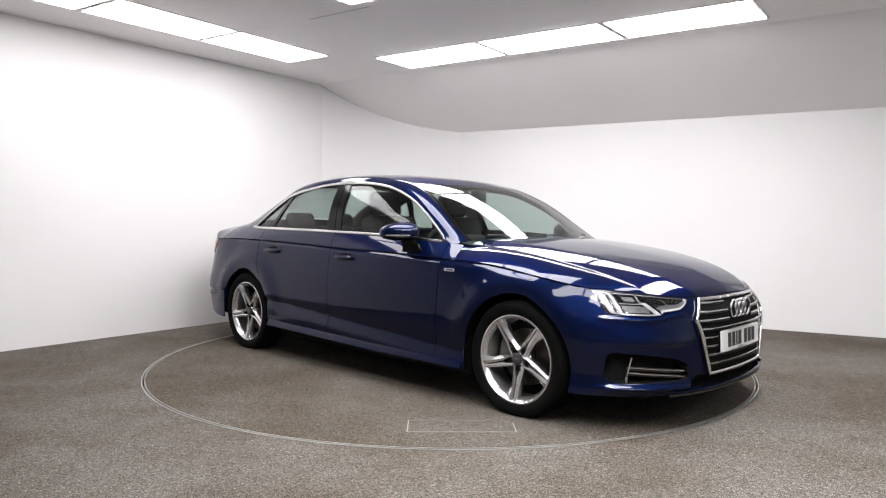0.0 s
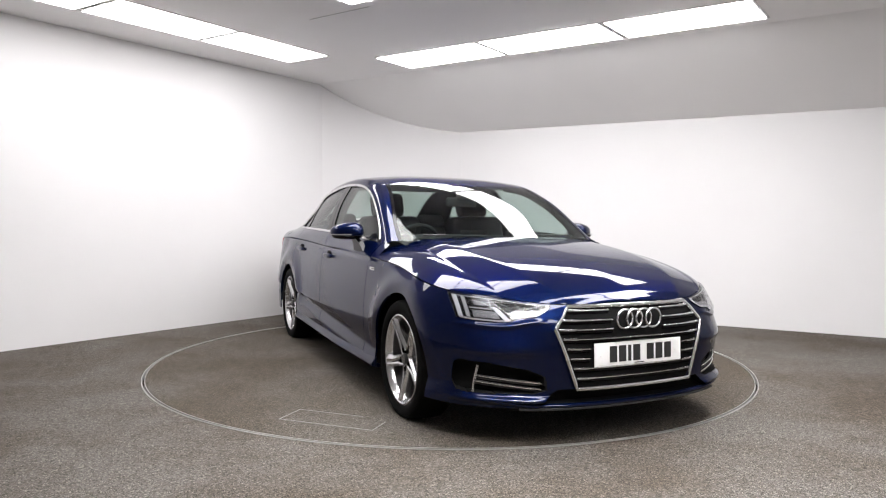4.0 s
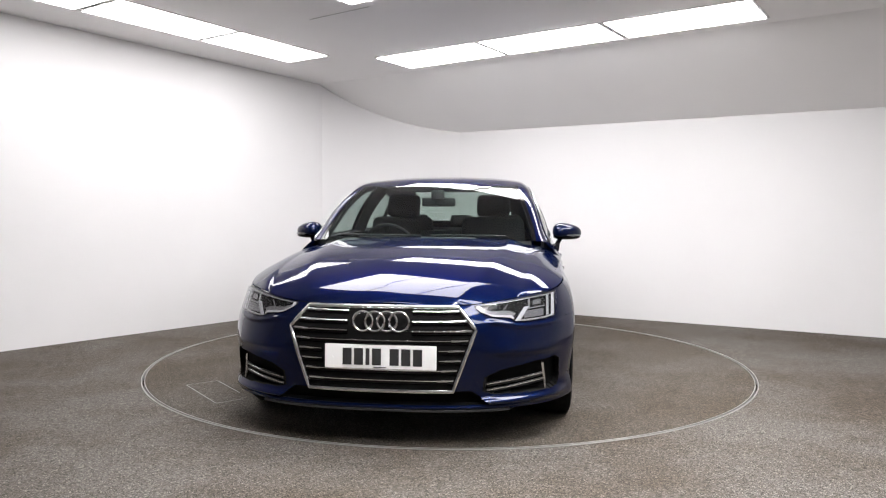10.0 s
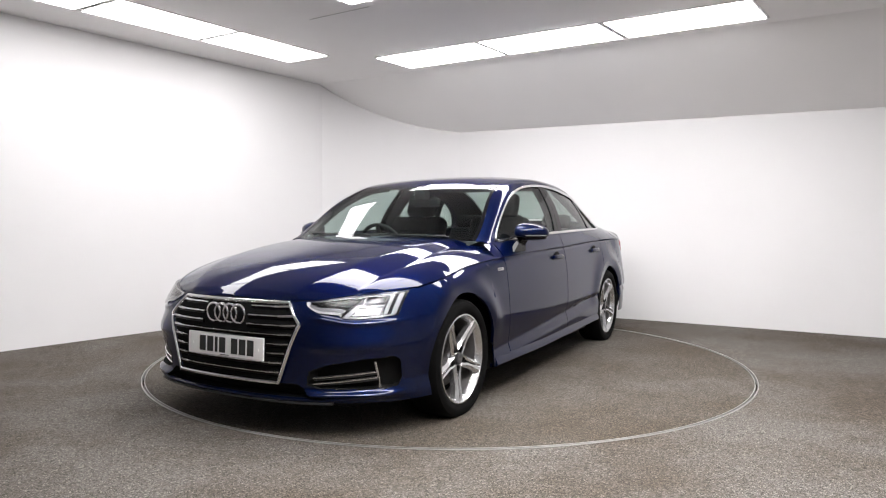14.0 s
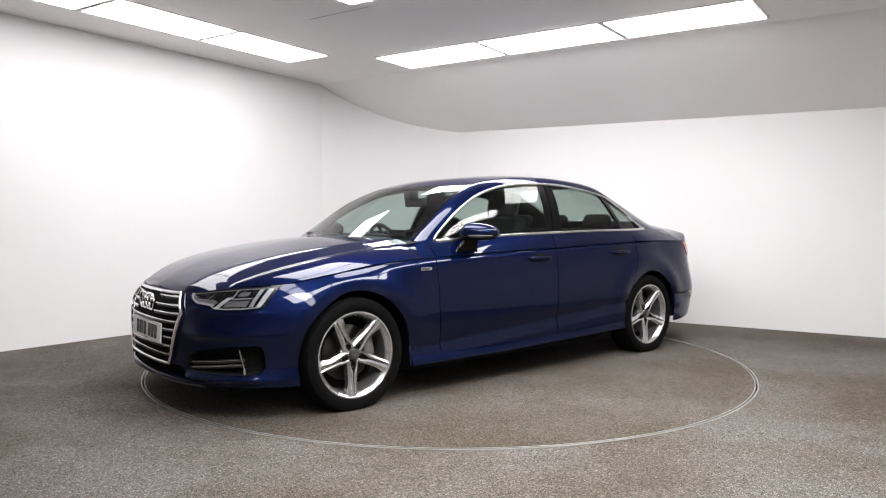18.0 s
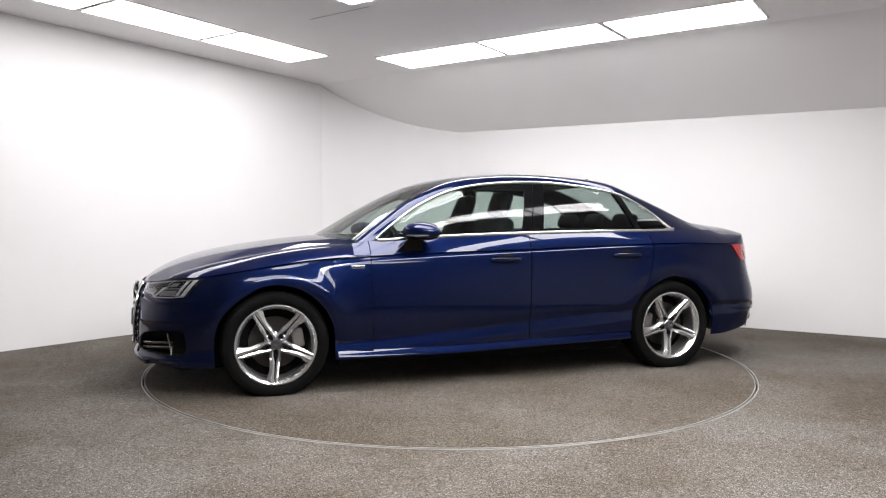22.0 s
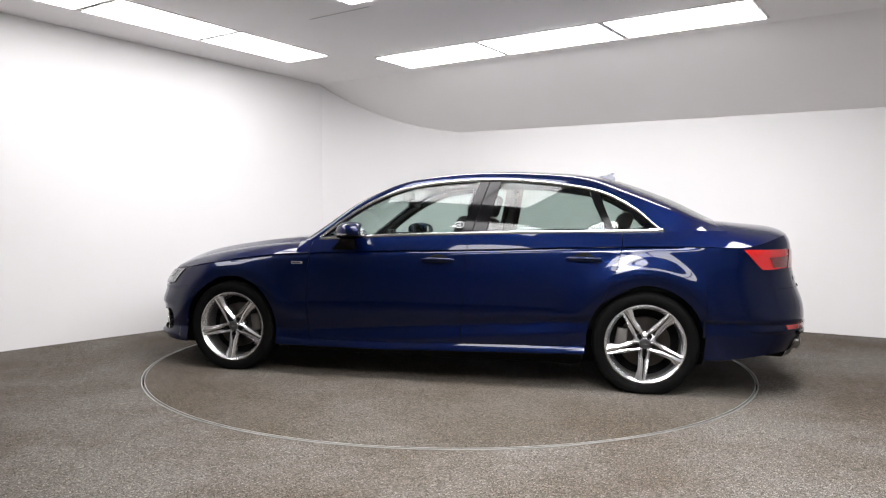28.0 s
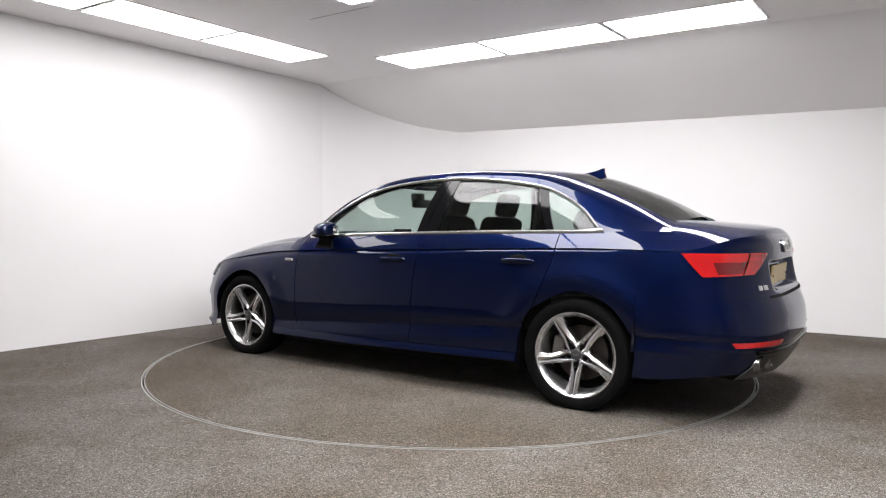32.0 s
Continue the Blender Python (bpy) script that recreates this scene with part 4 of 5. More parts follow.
def grille():
    body = sheet("grille", front_pt, [(z, -grille_half(z), grille_half(z)) for z in steps(0.278, 0.655, 16)], 30, 0.002, INNER, CAR, "single-frame black radiator grille with bright slats")
    ys = [-GR_TOP[0], GR_TOP[0], GR_MID[0], GR_LOW[0], -GR_LOW[0], -GR_MID[0], -GR_TOP[0]]
    zs = [GR_TOP[1], GR_TOP[1], GR_MID[1], GR_LOW[1], GR_LOW[1], GR_MID[1], GR_TOP[1]]
    tube("grille_frame", run_pts(front_pt, ys, zs, 0.016, 16)[:-1], 0.0092, CHROME, body, "chrome grille surround", n=10, closed=True, flat=0.8)
    for z, gap in ((0.633, 0.15), (0.590, 0.15), (0.548, 0.15), (0.505, 0), (0.460, 0.272), (0.415, 0.272), (0.369, 0), (0.323, 0)):
        h = grille_half(z) - 0.014
        for a, b in ([(-h, -gap), (gap, h)] if gap else [(-h, h)]):
            # a dark blade with a bright front edge that thickens towards the surround
            pts = [front_pt(a + (b - a) * i / 16, z, 0.007) for i in range(17)]
            tube("slat_blade", [p + Vector((-0.003, 0, -0.007)) for p in pts], 0.010, BLACK_GLOSS, body, "gloss black slat", n=6)
            tube("slat", [p + Vector((0.006, 0, 0.0025)) for p in pts], 0.0036, CHROME, body, "bright slat edge", n=6)
            for e, o in ((a, 1), (b, -1)):
                if abs(abs(e) - h) < 1e-6:
                    tip = [front_pt(e + o * 0.072 * k / 5, z + 0.003 * (1 - k / 5), 0.011) for k in range(6)]
                    tube("slat_tip", [p + Vector((0.001, 0, 0.001)) for p in tip], 0.0062, SATIN, body, "bright slat end", n=6)
    for i in range(4):
        y = 0.006 + (i - 1.5) * 0.0562
        pts = [Vector((2.266 + 0.002 * (i % 2), y + 0.0452 * math.cos(a), 0.592 + 0.0452 * math.sin(a))) for a in [2 * math.pi * k / 40 for k in range(40)]]
        tube("emblem_ring", pts, 0.0060, CHROME, body, "chrome ring", n=8, closed=True)
    return body


def number_plate(name, at, mat, label, flip=1):
    """A plate with plain bars in place of its characters."""
    base = new(name)
    base.parent = CAR
    base.matrix_basis = at
    base["label"] = label
    part("plate", box_bm(-0.004, 0.004, -0.26, 0.26, -0.0555, 0.0555, 0.003, 1), mat, base)
    x = -0.175
    for i in range(7 if flip > 0 else 0):
        wdt = 0.018 if i == 2 else 0.042
        part("bar", box_bm(0.0045, 0.006, x, x + wdt, -0.038, 0.038), INK, base, "plain black bar")
        x += wdt + 0.012 + (0.028 if i == 3 else 0)
    for y in (-0.225, 0.225):
        bm = revolve_bm([(0.0001, 0.0075), (0.006, 0.0075), (0.006, 0.004), (0.0001, 0.004)], 12)
        bm.transform(Matrix.Translation((0, y, -0.005)) @ Matrix.Rotation(radians(-90), 4, "Z"))
        part("screw_cap", bm, PLATE_WHITE if flip > 0 else INK, base)
    part("maker_mark", box_bm(0.0045, 0.0055, -0.03, 0.03, -0.050, -0.046), INK, base, "tiny dark print")
    return base


grille()
number_plate("front_plate", pose(2.270, 0.004, 0.431, 0, -2, 0), PLATE_WHITE, "white front number plate with black bars")


@functools.lru_cache(None)
def crest_at(y):
    """The height of the bonnet's front edge at the side distance y."""
    a, b = NOSE_X0, 2.5
    for _ in range(30):
        m = (a + b) / 2
        if crest_point(m).y > y:
            a = m
        else:
            b = m
    return shoulder_z(a)


LAMP_IN, LAMP_OUT = 0.426, 0.800
lamp_foot = broken_line([(0.426, 0.652), (0.455, 0.632), (0.500, 0.610), (0.555, 0.604), (0.592, 0.600), (0.606, 0.586), (0.66, 0.583), (0.74, 0.587), (0.800, 0.598)])


def lamp_point(u, v, off, sd):
    """A point of the lamp: u 0 at its inner tip, 1 at its outer end, v 0 at its foot, 1 under the bonnet."""
    y = LAMP_IN + (LAMP_OUT - LAMP_IN) * u
    top = crest_at(round(y, 4)) - 0.006
    low = min(lamp_foot(y), top - 0.002)
    return front_pt(y * sd, low + (top - low) * v, off)


def lamp_piece(name, corners, off, mat, par, sd, label="", thick=0.004, n=10, m=4):
    """A piece of the lamp between four corners (u, v): foot inner, foot outer, head outer, head inner."""
    (a0, b0), (a1, b1), (a2, b2), (a3, b3) = corners
    g = []
    for i in range(n + 1):
        c = i / n
        line = []
        for j in range(m + 1):
            r = j / m
            u = (a0 + (a1 - a0) * c) * (1 - r) + (a3 + (a2 - a3) * c) * r
            v = (b0 + (b1 - b0) * c) * (1 - r) + (b3 + (b2 - b3) * c) * r
            line.append(lamp_point(u, v, off, sd))
        g.append(line)
    verts = [tuple(p) for line in g for p in line] + [(p.x - thick, p.y - 0.3 * thick * sd, p.z) for line in g for p in line]
    faces = []
    o = (n + 1) * (m + 1)
    for i in range(n):
        for j in range(m):
            a = i * (m + 1) + j
            q = (a, a + 1, a + m + 2, a + m + 1)
            faces += [q, tuple(v + o for v in q[::-1])]
    lp = [i * (m + 1) for i in range(n + 1)] + [n * (m + 1) + j for j in range(1, m + 1)] + [i * (m + 1) + m for i in range(n - 1, -1, -1)] + [j for j in range(m - 1, 0, -1)]
    for a, b in zip(lp, lp[1:] + lp[:1]):
        faces.append((a, b, b + o, a + o))
    me = bpy.data.meshes.new(name)
    me.from_pydata(verts, [], faces)
    bm = bmesh.new()
    bm.from_mesh(me)
    bpy.data.meshes.remove(me)
    return part(name, bm, mat, par, label)


def headlight(sd):
    """The lamp lies on the nose between the bonnet and the bumper."""
    box = lambda u0, u1, v0, v1: ((u0, v0), (u1, v0), (u1, v1), (u0, v1))
    house = lamp_piece("headlight", box(0, 1, 0, 1), 0.002, LAMP_BODY, CAR, sd, "clear headlight with bright light guides", n=36, m=10)
    put = lambda name, corners, off, mat, label, n=10, m=4: lamp_piece(name, corners, off, mat, house, sd, label, n=n, m=m)
    put("reflector", ((0.07, 0.17), (0.46, 0.17), (0.50, 0.37), (0.055, 0.52)), 0.0045, LAMP_GREY, "grey inner reflector", 14, 5)
    put("lamp_slit", ((0.14, 0.44), (0.52, 0.40), (0.62, 0.82), (0.17, 0.78)), 0.0050, INNER, "dark window of the inner module", 12)
    put("lamp_rib", ((0.33, 0.42), (0.345, 0.42), (0.40, 0.80), (0.385, 0.80)), 0.0068, LAMP_GREY, "grey rib between two lamps", 2)
    put("projector", box(0.665, 0.84, 0.54, 0.86), 0.0060, INNER, "dark square lamp module")
    put("projector_frame", box(0.650, 0.855, 0.49, 0.53), 0.0070, LAMP_CLEAR, "bright module edge", 8, 2)
    put("projector_frame", box(0.648, 0.663, 0.49, 0.90), 0.0070, LAMP_CLEAR, "bright module edge", 3, 4)
    put("projector_lens", box(0.70, 0.80, 0.62, 0.80), 0.0075, LAMP_GREY, "grey lamp lens", 6)
    put("reflector", box(0.60, 0.84, 0.14, 0.42), 0.0058, LAMP_GREY, "grey lower reflector")
    put("light_guide", box(0.03, 0.47, 0.04, 0.17), 0.0090, LAMP_WHITE, "white light guide", 14, 2)
    put("light_guide", ((0.02, 0.10), (0.065, 0.10), (0.055, 0.90), (0.012, 0.90)), 0.0088, LAMP_WHITE, "white light guide", 3, 4)
    put("light_guide", ((0.485, 0.04), (0.545, 0.04), (0.650, 0.60), (0.590, 0.60)), 0.0094, LAMP_WHITE, "white light guide", 4, 6)
    put("light_guide", box(0.53, 0.965, 0.03, 0.095), 0.0090, LAMP_CLEAR, "white light guide", 12, 2)
    put("outer_guide", box(0.868, 0.900, 0.12, 0.90), 0.0088, LAMP_CLEAR, "wide clear light guide", 4, 6)
    put("outer_guide", box(0.932, 0.970, 0.10, 0.93), 0.0092, LAMP_WHITE, "wide clear light guide", 4, 6)
    put("light_guide", box(0.06, 0.97, 0.90, 0.945), 0.0080, LAMP_GREY, "grey upper strip", 16, 2)
    lamp_piece("lens", box(0.004, 0.996, 0.02, 0.98), 0.0155, LENS, house, sd, "clear plastic lamp cover", 0.002, 30, 10)
    return house


for sd in (1, -1):
    headlight(sd)


def fog_intake(sd):
    base = new("fog_intake")
    base.parent = CAR
    base["label"] = "black bumper intake with two silver blades"
    for z0, z1 in ((0.302, 0.330), (0.274, 0.303)):
        pts = run_pts(front_pt, [0.492 * sd, 0.752 * sd], [z0, z1], -0.012, 14)
        tube("blade", pts, 0.0042, SATIN, base, "silver blade", n=6)
        tube("blade_back", [p + Vector((-0.012, 0, -0.005)) for p in pts], 0.010, BLACK, base, "black blade", n=6)
    tube("upright_fin", run_pts(front_pt, [0.746 * sd, 0.762 * sd], [0.381, 0.252], -0.010, 6), 0.0062, SATIN, base, "silver upright fin", n=6, flat=1.3)
    return base


for sd in (1, -1):
    fog_intake(sd)
tube("front_lip", run_pts(front_pt, [-0.70, -0.54, 0.54, 0.70], [0.222, 0.200, 0.200, 0.222], 0.006, 16), 0.011, BLUE, CAR, "blue bumper lip", n=10, flat=1.5)
tube("front_splitter", run_pts(front_pt, [-0.58, 0.58], [0.186, 0.186], 0.012, 30), 0.009, BLACK, CAR, "black splitter", n=8, flat=2.0)


# ---- the car: rear end ----
DEEP_RED = material("deep_red_tail_lamp_plastic", (0.26, 0.008, 0.008), 0.15, coat=1.0)


def tail_lamp(sd):
    def f(c, r, off):
        # c 0 at the outer tip on the flank, 1 at the inner end on the lid
        y_in = 0.475
        s0, s1 = S_OUT[0] + (S_OUT[1] - S_OUT[0]) * (1 - r), s_of_y(y_in + (0.62 - y_in) * (1 - r) ** 1.2)
        s = s0 + (s1 - s0) * c
        zlo = 0.772 + 0.012 * c
        zhi = 0.893 + 0.002 * c
        p = side_point(s, zlo + (zhi - zlo) * r)
        a, b = side_point(s - 0.004, p.z), side_point(s + 0.004, p.z)
        n = (b - a).cross(Vector((0, 0, 1))).normalized()
        if n.x > 0.2 and p.x < -2.2:
            n = -n
        if n.y < 0 and p.x > -2.2:
            n = -n
        return p + n * off

    base = skin("tail_lamp", steps(0, 1, 26), steps(0, 1, 10), lambda c, r: f(c, r, 0.006), RED, CAR, "bright red wrap-round tail lamp", side=sd, lip=0.008)
    skin("inner_lamp", steps(0.30, 0.725, 16), steps(0.08, 0.60, 6), lambda c, r: f(c, r, 0.0085), DARK_RED, base, "dark red lamp field", side=sd, lip=0.003)
    skin("light_bar", steps(0.10, 0.95, 20), steps(0.66, 0.80, 3), lambda c, r: f(c, r, 0.009), RED, base, "red light bar", side=sd, lip=0.004)
    skin("lid_lamp", steps(0.760, 0.975, 10), steps(0.06, 0.94, 8), lambda c, r: f(c, r, 0.0085), DEEP_RED, base, "deeper red lamp part on the boot lid", side=sd, lip=0.003)
    skin("lamp_joint", steps(0.742, 0.752, 2), steps(0.0, 1.0, 8), lambda c, r: f(c, r, 0.0105), INNER, base, "dark joint of the boot lid", side=sd, lip=0.003)
    return base


def s_of_y(y):
    a, b = TAIL_X0, -2.6
    for _ in range(40):
        m = (a + b) / 2
        if side_point(m, 0.85).y > y:
            a = m
        else:
            b = m
    return a


S_OUT = (s_of_x(-2.012), s_of_x(-2.122))
for sd in (1, -1):
    tail_lamp(sd)
number_plate("rear_plate", pose(-2.310, 0, 0.757, 0, 4, 180), PLATE_YELLOW, "plain yellow rear number plate with dark fixings", -1)
DARK_CHROME = material("dark_exhaust_chrome", (0.22, 0.215, 0.21), 0.3, 1.0)
DIFF = material("dark_grey_bumper_plastic", (0.014, 0.014, 0.015), 0.4)
# dark insert with the exhaust tips under the rear bumper
sheet("rear_diffuser", tail_pt, [(z, -0.745 + 0.95 * (z - 0.245), 0.745 - 0.95 * (z - 0.245)) for z in steps(0.245, 0.378, 8)], 46, 0.007, DIFF, CAR, "dark grey rear diffuser")
tube("diffuser_edge", run_pts(tail_pt, [-0.68, 0.68], [0.384, 0.384], 0.008, 40), 0.014, BLACK_GLOSS, CAR, "black moulding", n=8)
for sd in (1, -1):
    sheet("rear_reflector", tail_pt, [(0.415, 0.50 * sd, 0.78 * sd), (0.428, 0.48 * sd, 0.785 * sd), (0.442, 0.47 * sd, 0.79 * sd)], 14, 0.0175, RED, CAR, "red rear reflector strip")
for y in (0.545, 0.635):
    x = tail_pt(y, 0.318).x - 0.012
    bm = revolve_bm([(0.038, 0.0), (0.0425, 0.004), (0.0425, 0.12), (0.036, 0.12), (0.034, 0.01)], 28)
    at = Matrix.Translation((x, y, 0.318)) @ Matrix.Rotation(radians(-90), 4, "Z")
    bm.transform(at)
    tip = part("exhaust_tip", bm, DARK_CHROME, CAR, "dark chrome exhaust tip")
    bm = revolve_bm([(0.0001, 0.018), (0.036, 0.018), (0.036, 0.03), (0.0001, 0.03)], 20)
    bm.transform(at)
    part("exhaust_inside", bm, INNER, tip)
for i in range(4):
    y = (i - 1.5) * 0.048
    pts = [tail_pt(y + 0.036 * math.cos(a), 0.925 + 0.036 * math.sin(a), 0.008) for a in [2 * math.pi * k / 32 for k in range(32)]]
    tube("emblem_ring", pts, 0.006, SATIN, CAR, "chrome ring", n=6, closed=True)
for y0, y1 in ((0.52, 0.565), (0.575, 0.61)):
    sheet("boot_badge", tail_pt, [(0.700, y0, y1), (0.725, y0 + 0.004, y1)], 3, 0.005, CHROME, CAR, "small chrome badge", 0.003)
sheet("boot_gap", tail_pt, [(0.655, -0.52, 0.52), (0.669, -0.52, 0.52)], 24, 0.0065, INNER, CAR, "dark shut line")


# ---- the car: side details ----
def mirror(sd):
    base = new("door_mirror")
    base.parent = CAR
    base["label"] = "blue door mirror with black foot"
    bm = bmesh.new()
    bmesh.ops.create_uvsphere(bm, u_segments=28, v_segments=18, radius=1.0)
    for v in bm.verts:
        x, y, z = v.co
        # a rounded shell, cut flat at the back, thinner outwards
        x = max(x, -0.62)
        sx = 0.105 if x > 0 else 0.11
        yy = math.copysign(abs(y) ** 0.8, y)
        zz = math.copysign(abs(z) ** 0.75, z)
        h = 0.067 - 0.016 * yy if z > 0 else 0.036
        v.co = Vector((0.500 + x * sx * (1 - 0.22 * yy) - 0.035 * yy, 0.925 + yy * 0.100, 0.980 + zz * h))
        v.co.y *= sd
    part("shell", bm, BLUE, base, sharp=60)
    bm = bmesh.new()
    bmesh.ops.create_uvsphere(bm, u_segments=20, v_segments=10, radius=1.0)
    for v in bm.verts:
        v.co = Vector((0.506 + v.co.x * 0.100 - 0.02 * v.co.y, (0.923 + v.co.y * 0.095) * sd, 0.953 + v.co.z * 0.020))
    part("lower_shell", bm, BLACK_GLOSS, base, "gloss black lower shell")
    bm = box_bm(0.4345, 0.4395, 0.850 if sd > 0 else -0.985, 0.985 if sd > 0 else -0.850, 0.956, 1.016, 0.002, 1)
    part("mirror_glass", bm, material("mirror_silver", (0.85, 0.85, 0.86), 0.02, 1.0) if sd > 0 else bpy.data.materials["mirror_silver"], base, "mirror glass")
    tube("indicator", [(0.506 - 0.02 * math.sin(a) + 0.101 * math.cos(a), (0.923 + 0.096 * math.sin(a)) * sd, 0.966) for a in steps(0.0, 1.5, 10)], 0.004, LENS_SILVER, base, "slim indicator lamp", n=6)
    # foot on the door's shoulder
    secs = [((0.660, 0.480), 0.866, 0.862), ((0.610, 0.490), 0.872, 0.91), ((0.575, 0.480), 0.90, 0.955)]
    bm = bmesh.new()
    rings = []
    for (xa, xb), y, z in secs:
        rings.append([bm.verts.new((x, yy * sd, z)) for x, yy in ((xa, y - 0.03), (xa, y), (xb, y + 0.004), (xb, y - 0.03))])
    for a, b in zip(rings, rings[1:]):
        for j in range(4):
            bm.faces.new((a[j], a[(j + 1) % 4], b[(j + 1) % 4], b[j]))
    bm.faces.new(rings[0])
    bm.faces.new(rings[-1])
    part("foot", bm, BLACK_GLOSS, base, "black mirror foot")
    return base


def door_handle(sd, x, z, door):
    p = side_point(x, z)
    # dark oval on the skin for the shaded recess, bar and bright insert
    bm = bmesh.new()
    bmesh.ops.create_uvsphere(bm, u_segments=20, v_segments=10, radius=1.0)
    for v in bm.verts:
        v.co = Vector((x + v.co.x * 0.072, (p.y - 0.0015 + v.co.y * 0.005) * sd, z - 0.003 + v.co.z * 0.046))
    part("handle_shade", bm, INNER, door, "dark oval for the shade in the handle cup")
    pts = []
    for t in steps(-1, 1, 14):
        q = side_point(x + 0.104 * t, z + 0.005)
        pts.append((x + 0.104 * t, (q.y + 0.020 - 0.010 * t ** 4) * sd, z + 0.004))
    bm = bmesh.new()
    bmesh.ops.create_uvsphere(bm, u_segments=24, v_segments=12, radius=1.0)
    for v in bm.verts:
        hx = math.copysign(abs(v.co.x) ** 0.55, v.co.x)
        q = side_point(x + 0.112 * hx, z + 0.004)
        v.co = Vector((x + 0.112 * hx, (q.y + 0.018 - 0.007 * hx ** 4 + v.co.y * 0.011) * sd, z + 0.004 + math.copysign(abs(v.co.z) ** 0.7, v.co.z) * 0.0165))
    part("handle", bm, BLUE, door, "blue door handle", sharp=60)
    tube("handle_edge", [(a, b + 0.0112 * sd, c + 0.0015) for a, b, c in pts[1:-1]], 0.0016, BLACK_GLOSS, door, "thin dark strip", n=6)


for sd in (1, -1):
    mirror(sd)
    door_handle(sd, -0.095, 0.797, DOORS[sd][0])
    door_handle(sd, -1.037, 0.818, DOORS[sd][1])
    q = side_point(0.912, 0.768)
    bg = part("wing_badge", box_bm(0.868, 0.952, q.y * sd - 0.003, q.y * sd + 0.003, 0.758, 0.776, 0.001, 1), CHROME, CAR, "small silver wing badge")
    part("badge_mark", box_bm(0.886, 0.946, q.y * sd - 0.0036, q.y * sd + 0.0036, 0.763, 0.771), BLACK, bg, "dark plain mark")

# aerial fin on the roof
bm = bmesh.new()
fin = [(-1.075, 0.0), (-1.14, 0.022), (-1.18, 0.040), (-1.205, 0.056), (-1.226, 0.063), (-1.222, 0.044), (-1.235, 0.0)]
zf = lambda x: spine_z(x) - 0.004
a_ = [bm.verts.new((x, 0.016 * (1 - 0.6 * h / 0.056), zf(x) + h)) for x, h in fin]
b_ = [bm.verts.new((x, -0.016 * (1 - 0.6 * h / 0.056), zf(x) + h)) for x, h in fin]
bm.faces.new(a_)
bm.faces.new(b_[::-1])
for i in range(len(fin)):
    j = (i + 1) % len(fin)
    bm.faces.new((a_[i], b_[i], b_[j], a_[j]))
part("aerial_fin", bm, BLUE, CAR, "blue roof aerial fin", sharp=50)

# wipers and scuttle
for y0, y1 in ((-0.02, -0.56), (0.52, 0.04)):
    pts = [Vector((0.895 + 0.09 * (1 - (y / 0.72) ** 2), y, 0.962 + 0.006 * i / 8)) for i, y in enumerate(steps(y0, y1, 8))]
    tube("wiper", pts, 0.0065, BLACK, CAR, "black windscreen wiper", n=6)
skin("scuttle", steps(-0.66, 0.66, 20), steps(0, 1, 4), lambda c, r: Vector((0.80 + 0.13 * (1 - (c / 0.74) ** 2) + 0.08 * (1 - r), c, 0.882 + 0.010 * (1 - r) + 0.050 * (1 - (c / 0.74) ** 2))), BLACK, CAR, "black scuttle panel", lip=0.0)


# ---- the car: cabin ----
def seat(x, y, w, parent, rear=False):
    base = new("rear_seat" if rear else "front_seat")
    base.parent = parent
    base["label"] = "dark cloth car seat"
    part("cushion", box_bm(x - 0.05, x + 0.48, y - w / 2, y + w / 2, 0.42, 0.56, 0.05, 3), SEAT, base)
    m = Matrix.Translation((x - 0.03, y, 0.52)) @ Matrix.Rotation(radians(-18 if not rear else -24), 4, "Y")
    part("backrest", box_bm(-0.07, 0.07, -w / 2, w / 2, 0.0, 0.60 if not rear else 0.52, 0.055, 3, m), SEAT, base)
    for k in ([0] if not rear else [-w * 0.36, 0, w * 0.36]):
        big = not (rear and k == 0)
        z0 = 0.605 if not rear else 0.53
        hw = 0.135 if big else 0.11
        part("head_restraint", box_bm(-0.045, 0.045, k - hw, k + hw, z0, z0 + (0.19 if not rear else 0.13), 0.042, 3, m), SEAT, base)
        for d in (-0.05, 0.05):
            bm = box_bm(-0.006, 0.006, k + d - 0.006, k + d + 0.006, z0 - 0.06, z0 + 0.03, m=m)
            part("head_restraint_post", bm, SATIN, base, "bright post")
    return base


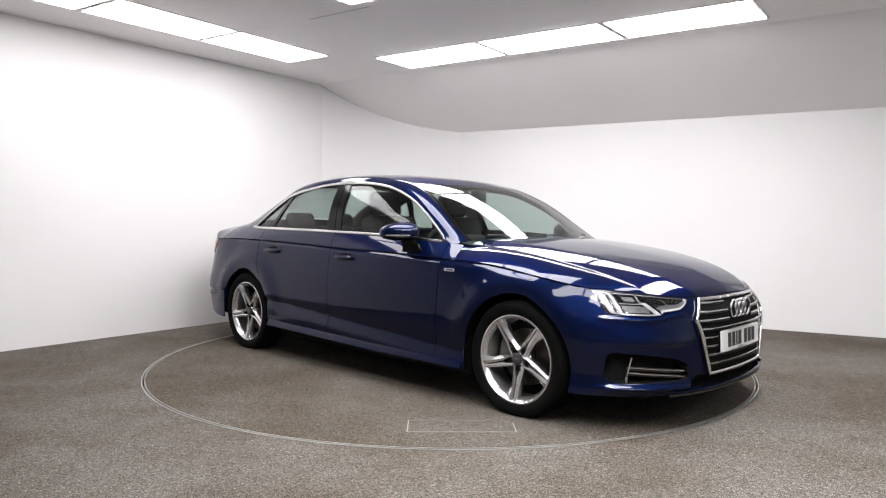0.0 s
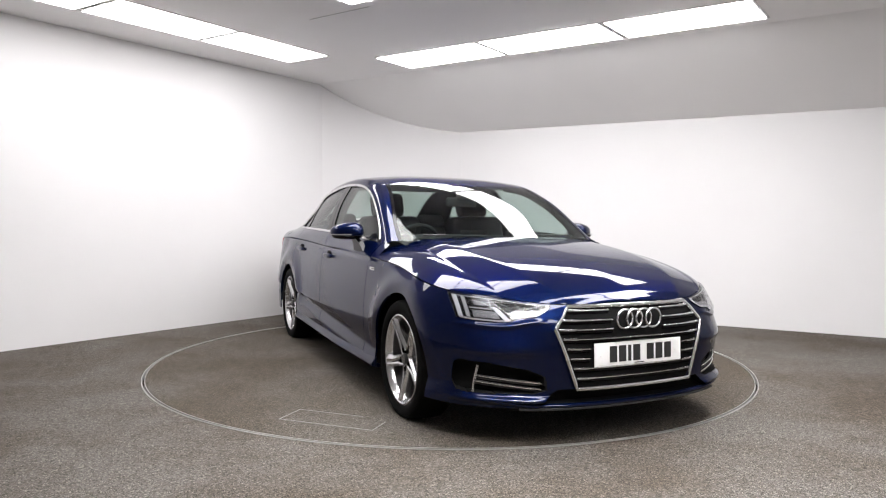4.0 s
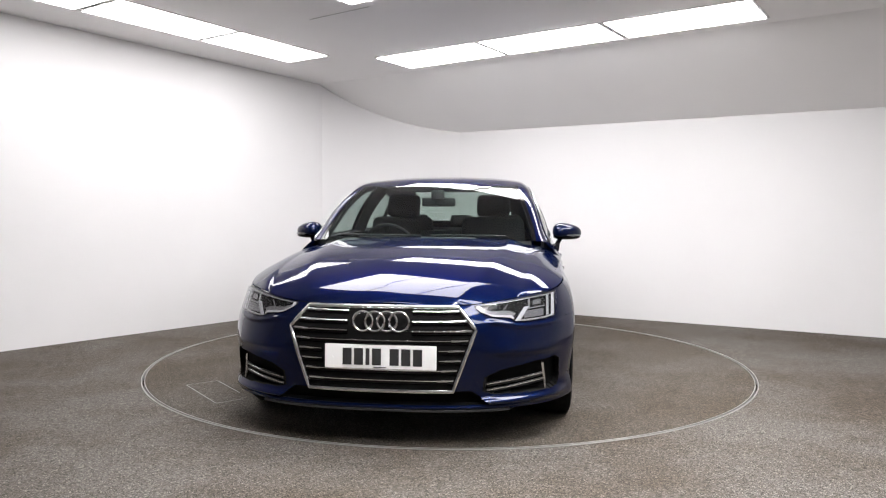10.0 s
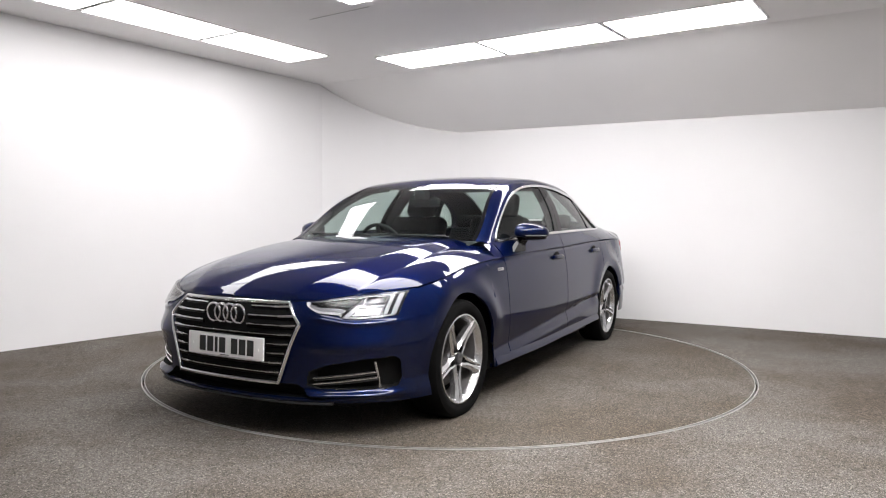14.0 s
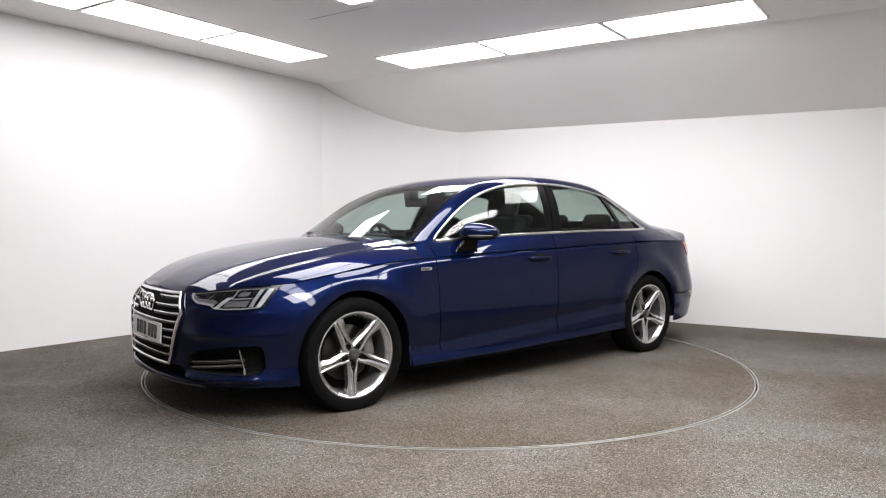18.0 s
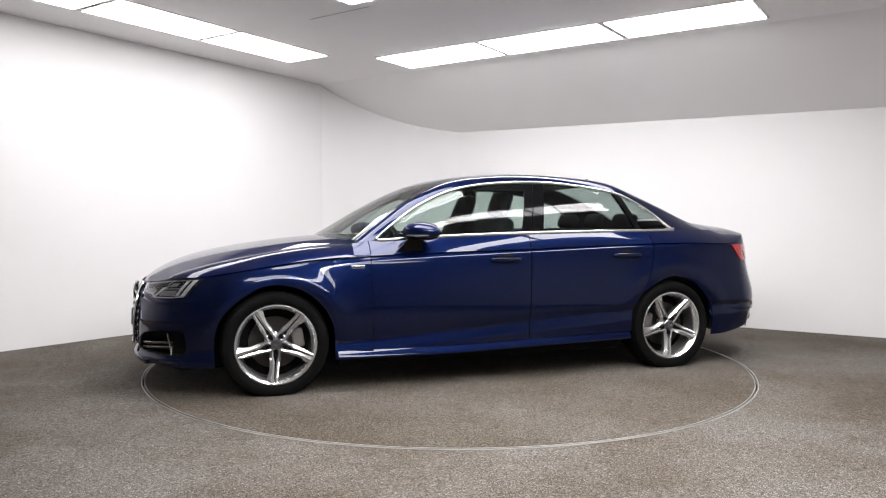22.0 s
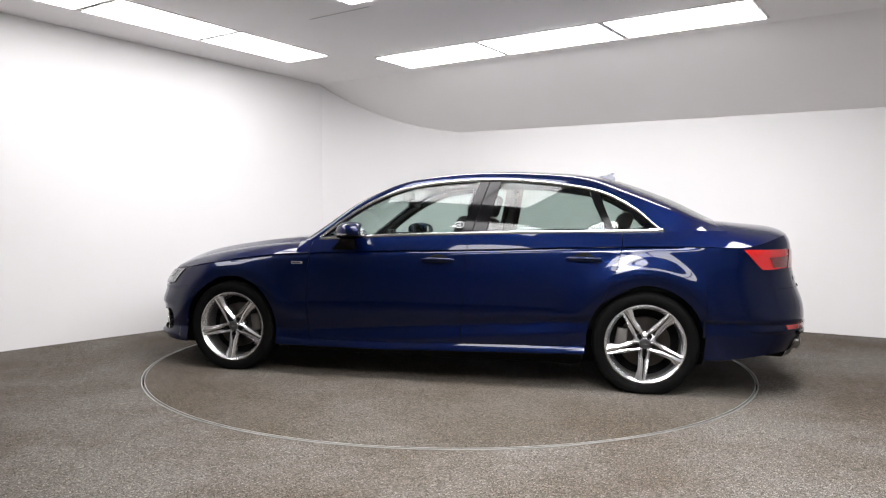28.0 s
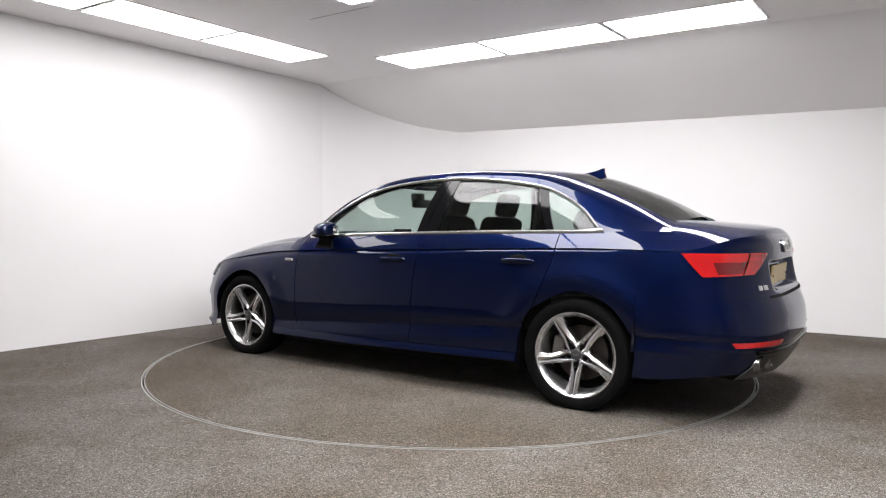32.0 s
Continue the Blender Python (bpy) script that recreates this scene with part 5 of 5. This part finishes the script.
def cabin():
    base = new("cabin")
    base.parent = CAR
    base["label"] = "dark grey cabin trim"
    for y in (0.37, -0.37):
        seat(-0.02, y, 0.50, CAR)
    seat(-1.02, 0.0, 1.24, CAR, True)
    # dashboard with a hood over the dials
    pr = [(0.98, 0.90), (0.80, 0.925), (0.60, 0.925), (0.50, 0.89), (0.46, 0.80), (0.50, 0.62), (0.98, 0.60)]
    bm = bmesh.new()
    a = [bm.verts.new((x, 0.68, z)) for x, z in pr]
    b = [bm.verts.new((x, -0.68, z)) for x, z in pr]
    bm.faces.new(a)
    bm.faces.new(b[::-1])
    for i in range(len(pr)):
        j = (i + 1) % len(pr)
        bm.faces.new((a[i], b[i], b[j], a[j]))
    part("dashboard", bm, TRIM_IN, base, sharp=60)
    part("dial_hood", box_bm(0.44, 0.62, -0.54, -0.20, 0.90, 0.965, 0.03, 3), TRIM_IN, base)
    part("screen", box_bm(0.50, 0.515, -0.10, 0.12, 0.91, 0.995, 0.006, 2), BLACK_GLOSS, base, "black centre screen")
    ring = Matrix.Translation((0.33, -0.37, 0.86)) @ Matrix.Rotation(radians(-66), 4, "Y")
    tube("steering_wheel", [ring @ Vector((0.185 * math.cos(t), 0.185 * math.sin(t), 0)) for t in [2 * math.pi * k / 40 for k in range(40)]], 0.015, TRIM_IN, base, n=8, closed=True)
    part("wheel_boss", box_bm(-0.07, 0.07, -0.075, 0.075, -0.03, 0.02, 0.02, 2, ring), TRIM_IN, base)
    for t in (0, 180, 90):
        part("wheel_spoke", box_bm(0.05, 0.18, -0.018, 0.018, -0.008, 0.008, 0.004, 1, ring @ Matrix.Rotation(radians(t), 4, "Z")), TRIM_IN, base)
    part("rear_view_mirror", box_bm(0.30, 0.335, -0.125, 0.125, 1.166, 1.232, 0.016, 3), BLACK, base, "black interior mirror")
    part("mirror_stalk", box_bm(0.32, 0.40, -0.045, 0.045, 1.215, 1.285, 0.012, 2), BLACK, base)
    part("parcel_shelf", box_bm(-1.80, -1.22, -0.62, 0.62, 0.955, 0.985, 0.01, 1), TRIM_IN, base)
    part("headliner", box_bm(-1.05, 0.02, -0.54, 0.54, 1.335, 1.35, 0.005, 1), TRIM_IN, base)
    part("cabin_floor", box_bm(-1.6, 1.0, -0.72, 0.72, 0.36, 0.40), TRIM_IN, base)
    for sd in (1, -1):
        part("door_card", box_bm(-1.2, 0.75, 0.765 if sd > 0 else -0.785, 0.785 if sd > 0 else -0.765, 0.40, 0.94), TRIM_IN, base)
        # inner face of the middle and windscreen pillars
        pts = [house_point(-0.32 - 0.12 * w, w) + Vector((0, -0.060, 0)) for w in steps(0, 0.86, 6)]
        tube("inner_pillar", [(p.x, p.y * sd, p.z) for p in pts], 0.045, TRIM_IN, base, n=8, flat=0.5)
        pts = [Vector((x, (rail_y(x) - 0.030), rail_z(x) - 0.040)) for x in steps(0.78, -0.05, 10)]
        tube("inner_pillar", [(p.x, p.y * sd, p.z) for p in pts], 0.028, TRIM_IN, base, n=8)


cabin()


def motions():
    rows_c, rows_t = [], []
    # the table's pace is not quite even
    drift = spline([(0.0, 0.05), (3.0, 0.05), (6.0, 0.09), (8.5, 0.17), (11.0, 0.0), (13.0, -0.2), (18.0, -0.08), (24.0, 0.1), (32.0, 0.14)])
    for i in range(33):
        t = float(i)
        a = TURN_0 + TURN_RATE * t + drift(t)
        p = CENTRE + Matrix.Rotation(radians(a), 3, "Z") @ CAR_OFF
        rows_c.append((t, pose(p.x, p.y, 0.003, 0, 0, a)))
        rows_t.append((t, pose(CENTRE.x, CENTRE.y, 0, 0, 0, a)))
    walk(CAR, rows_c)
    walk(TABLE, rows_t)


motions()
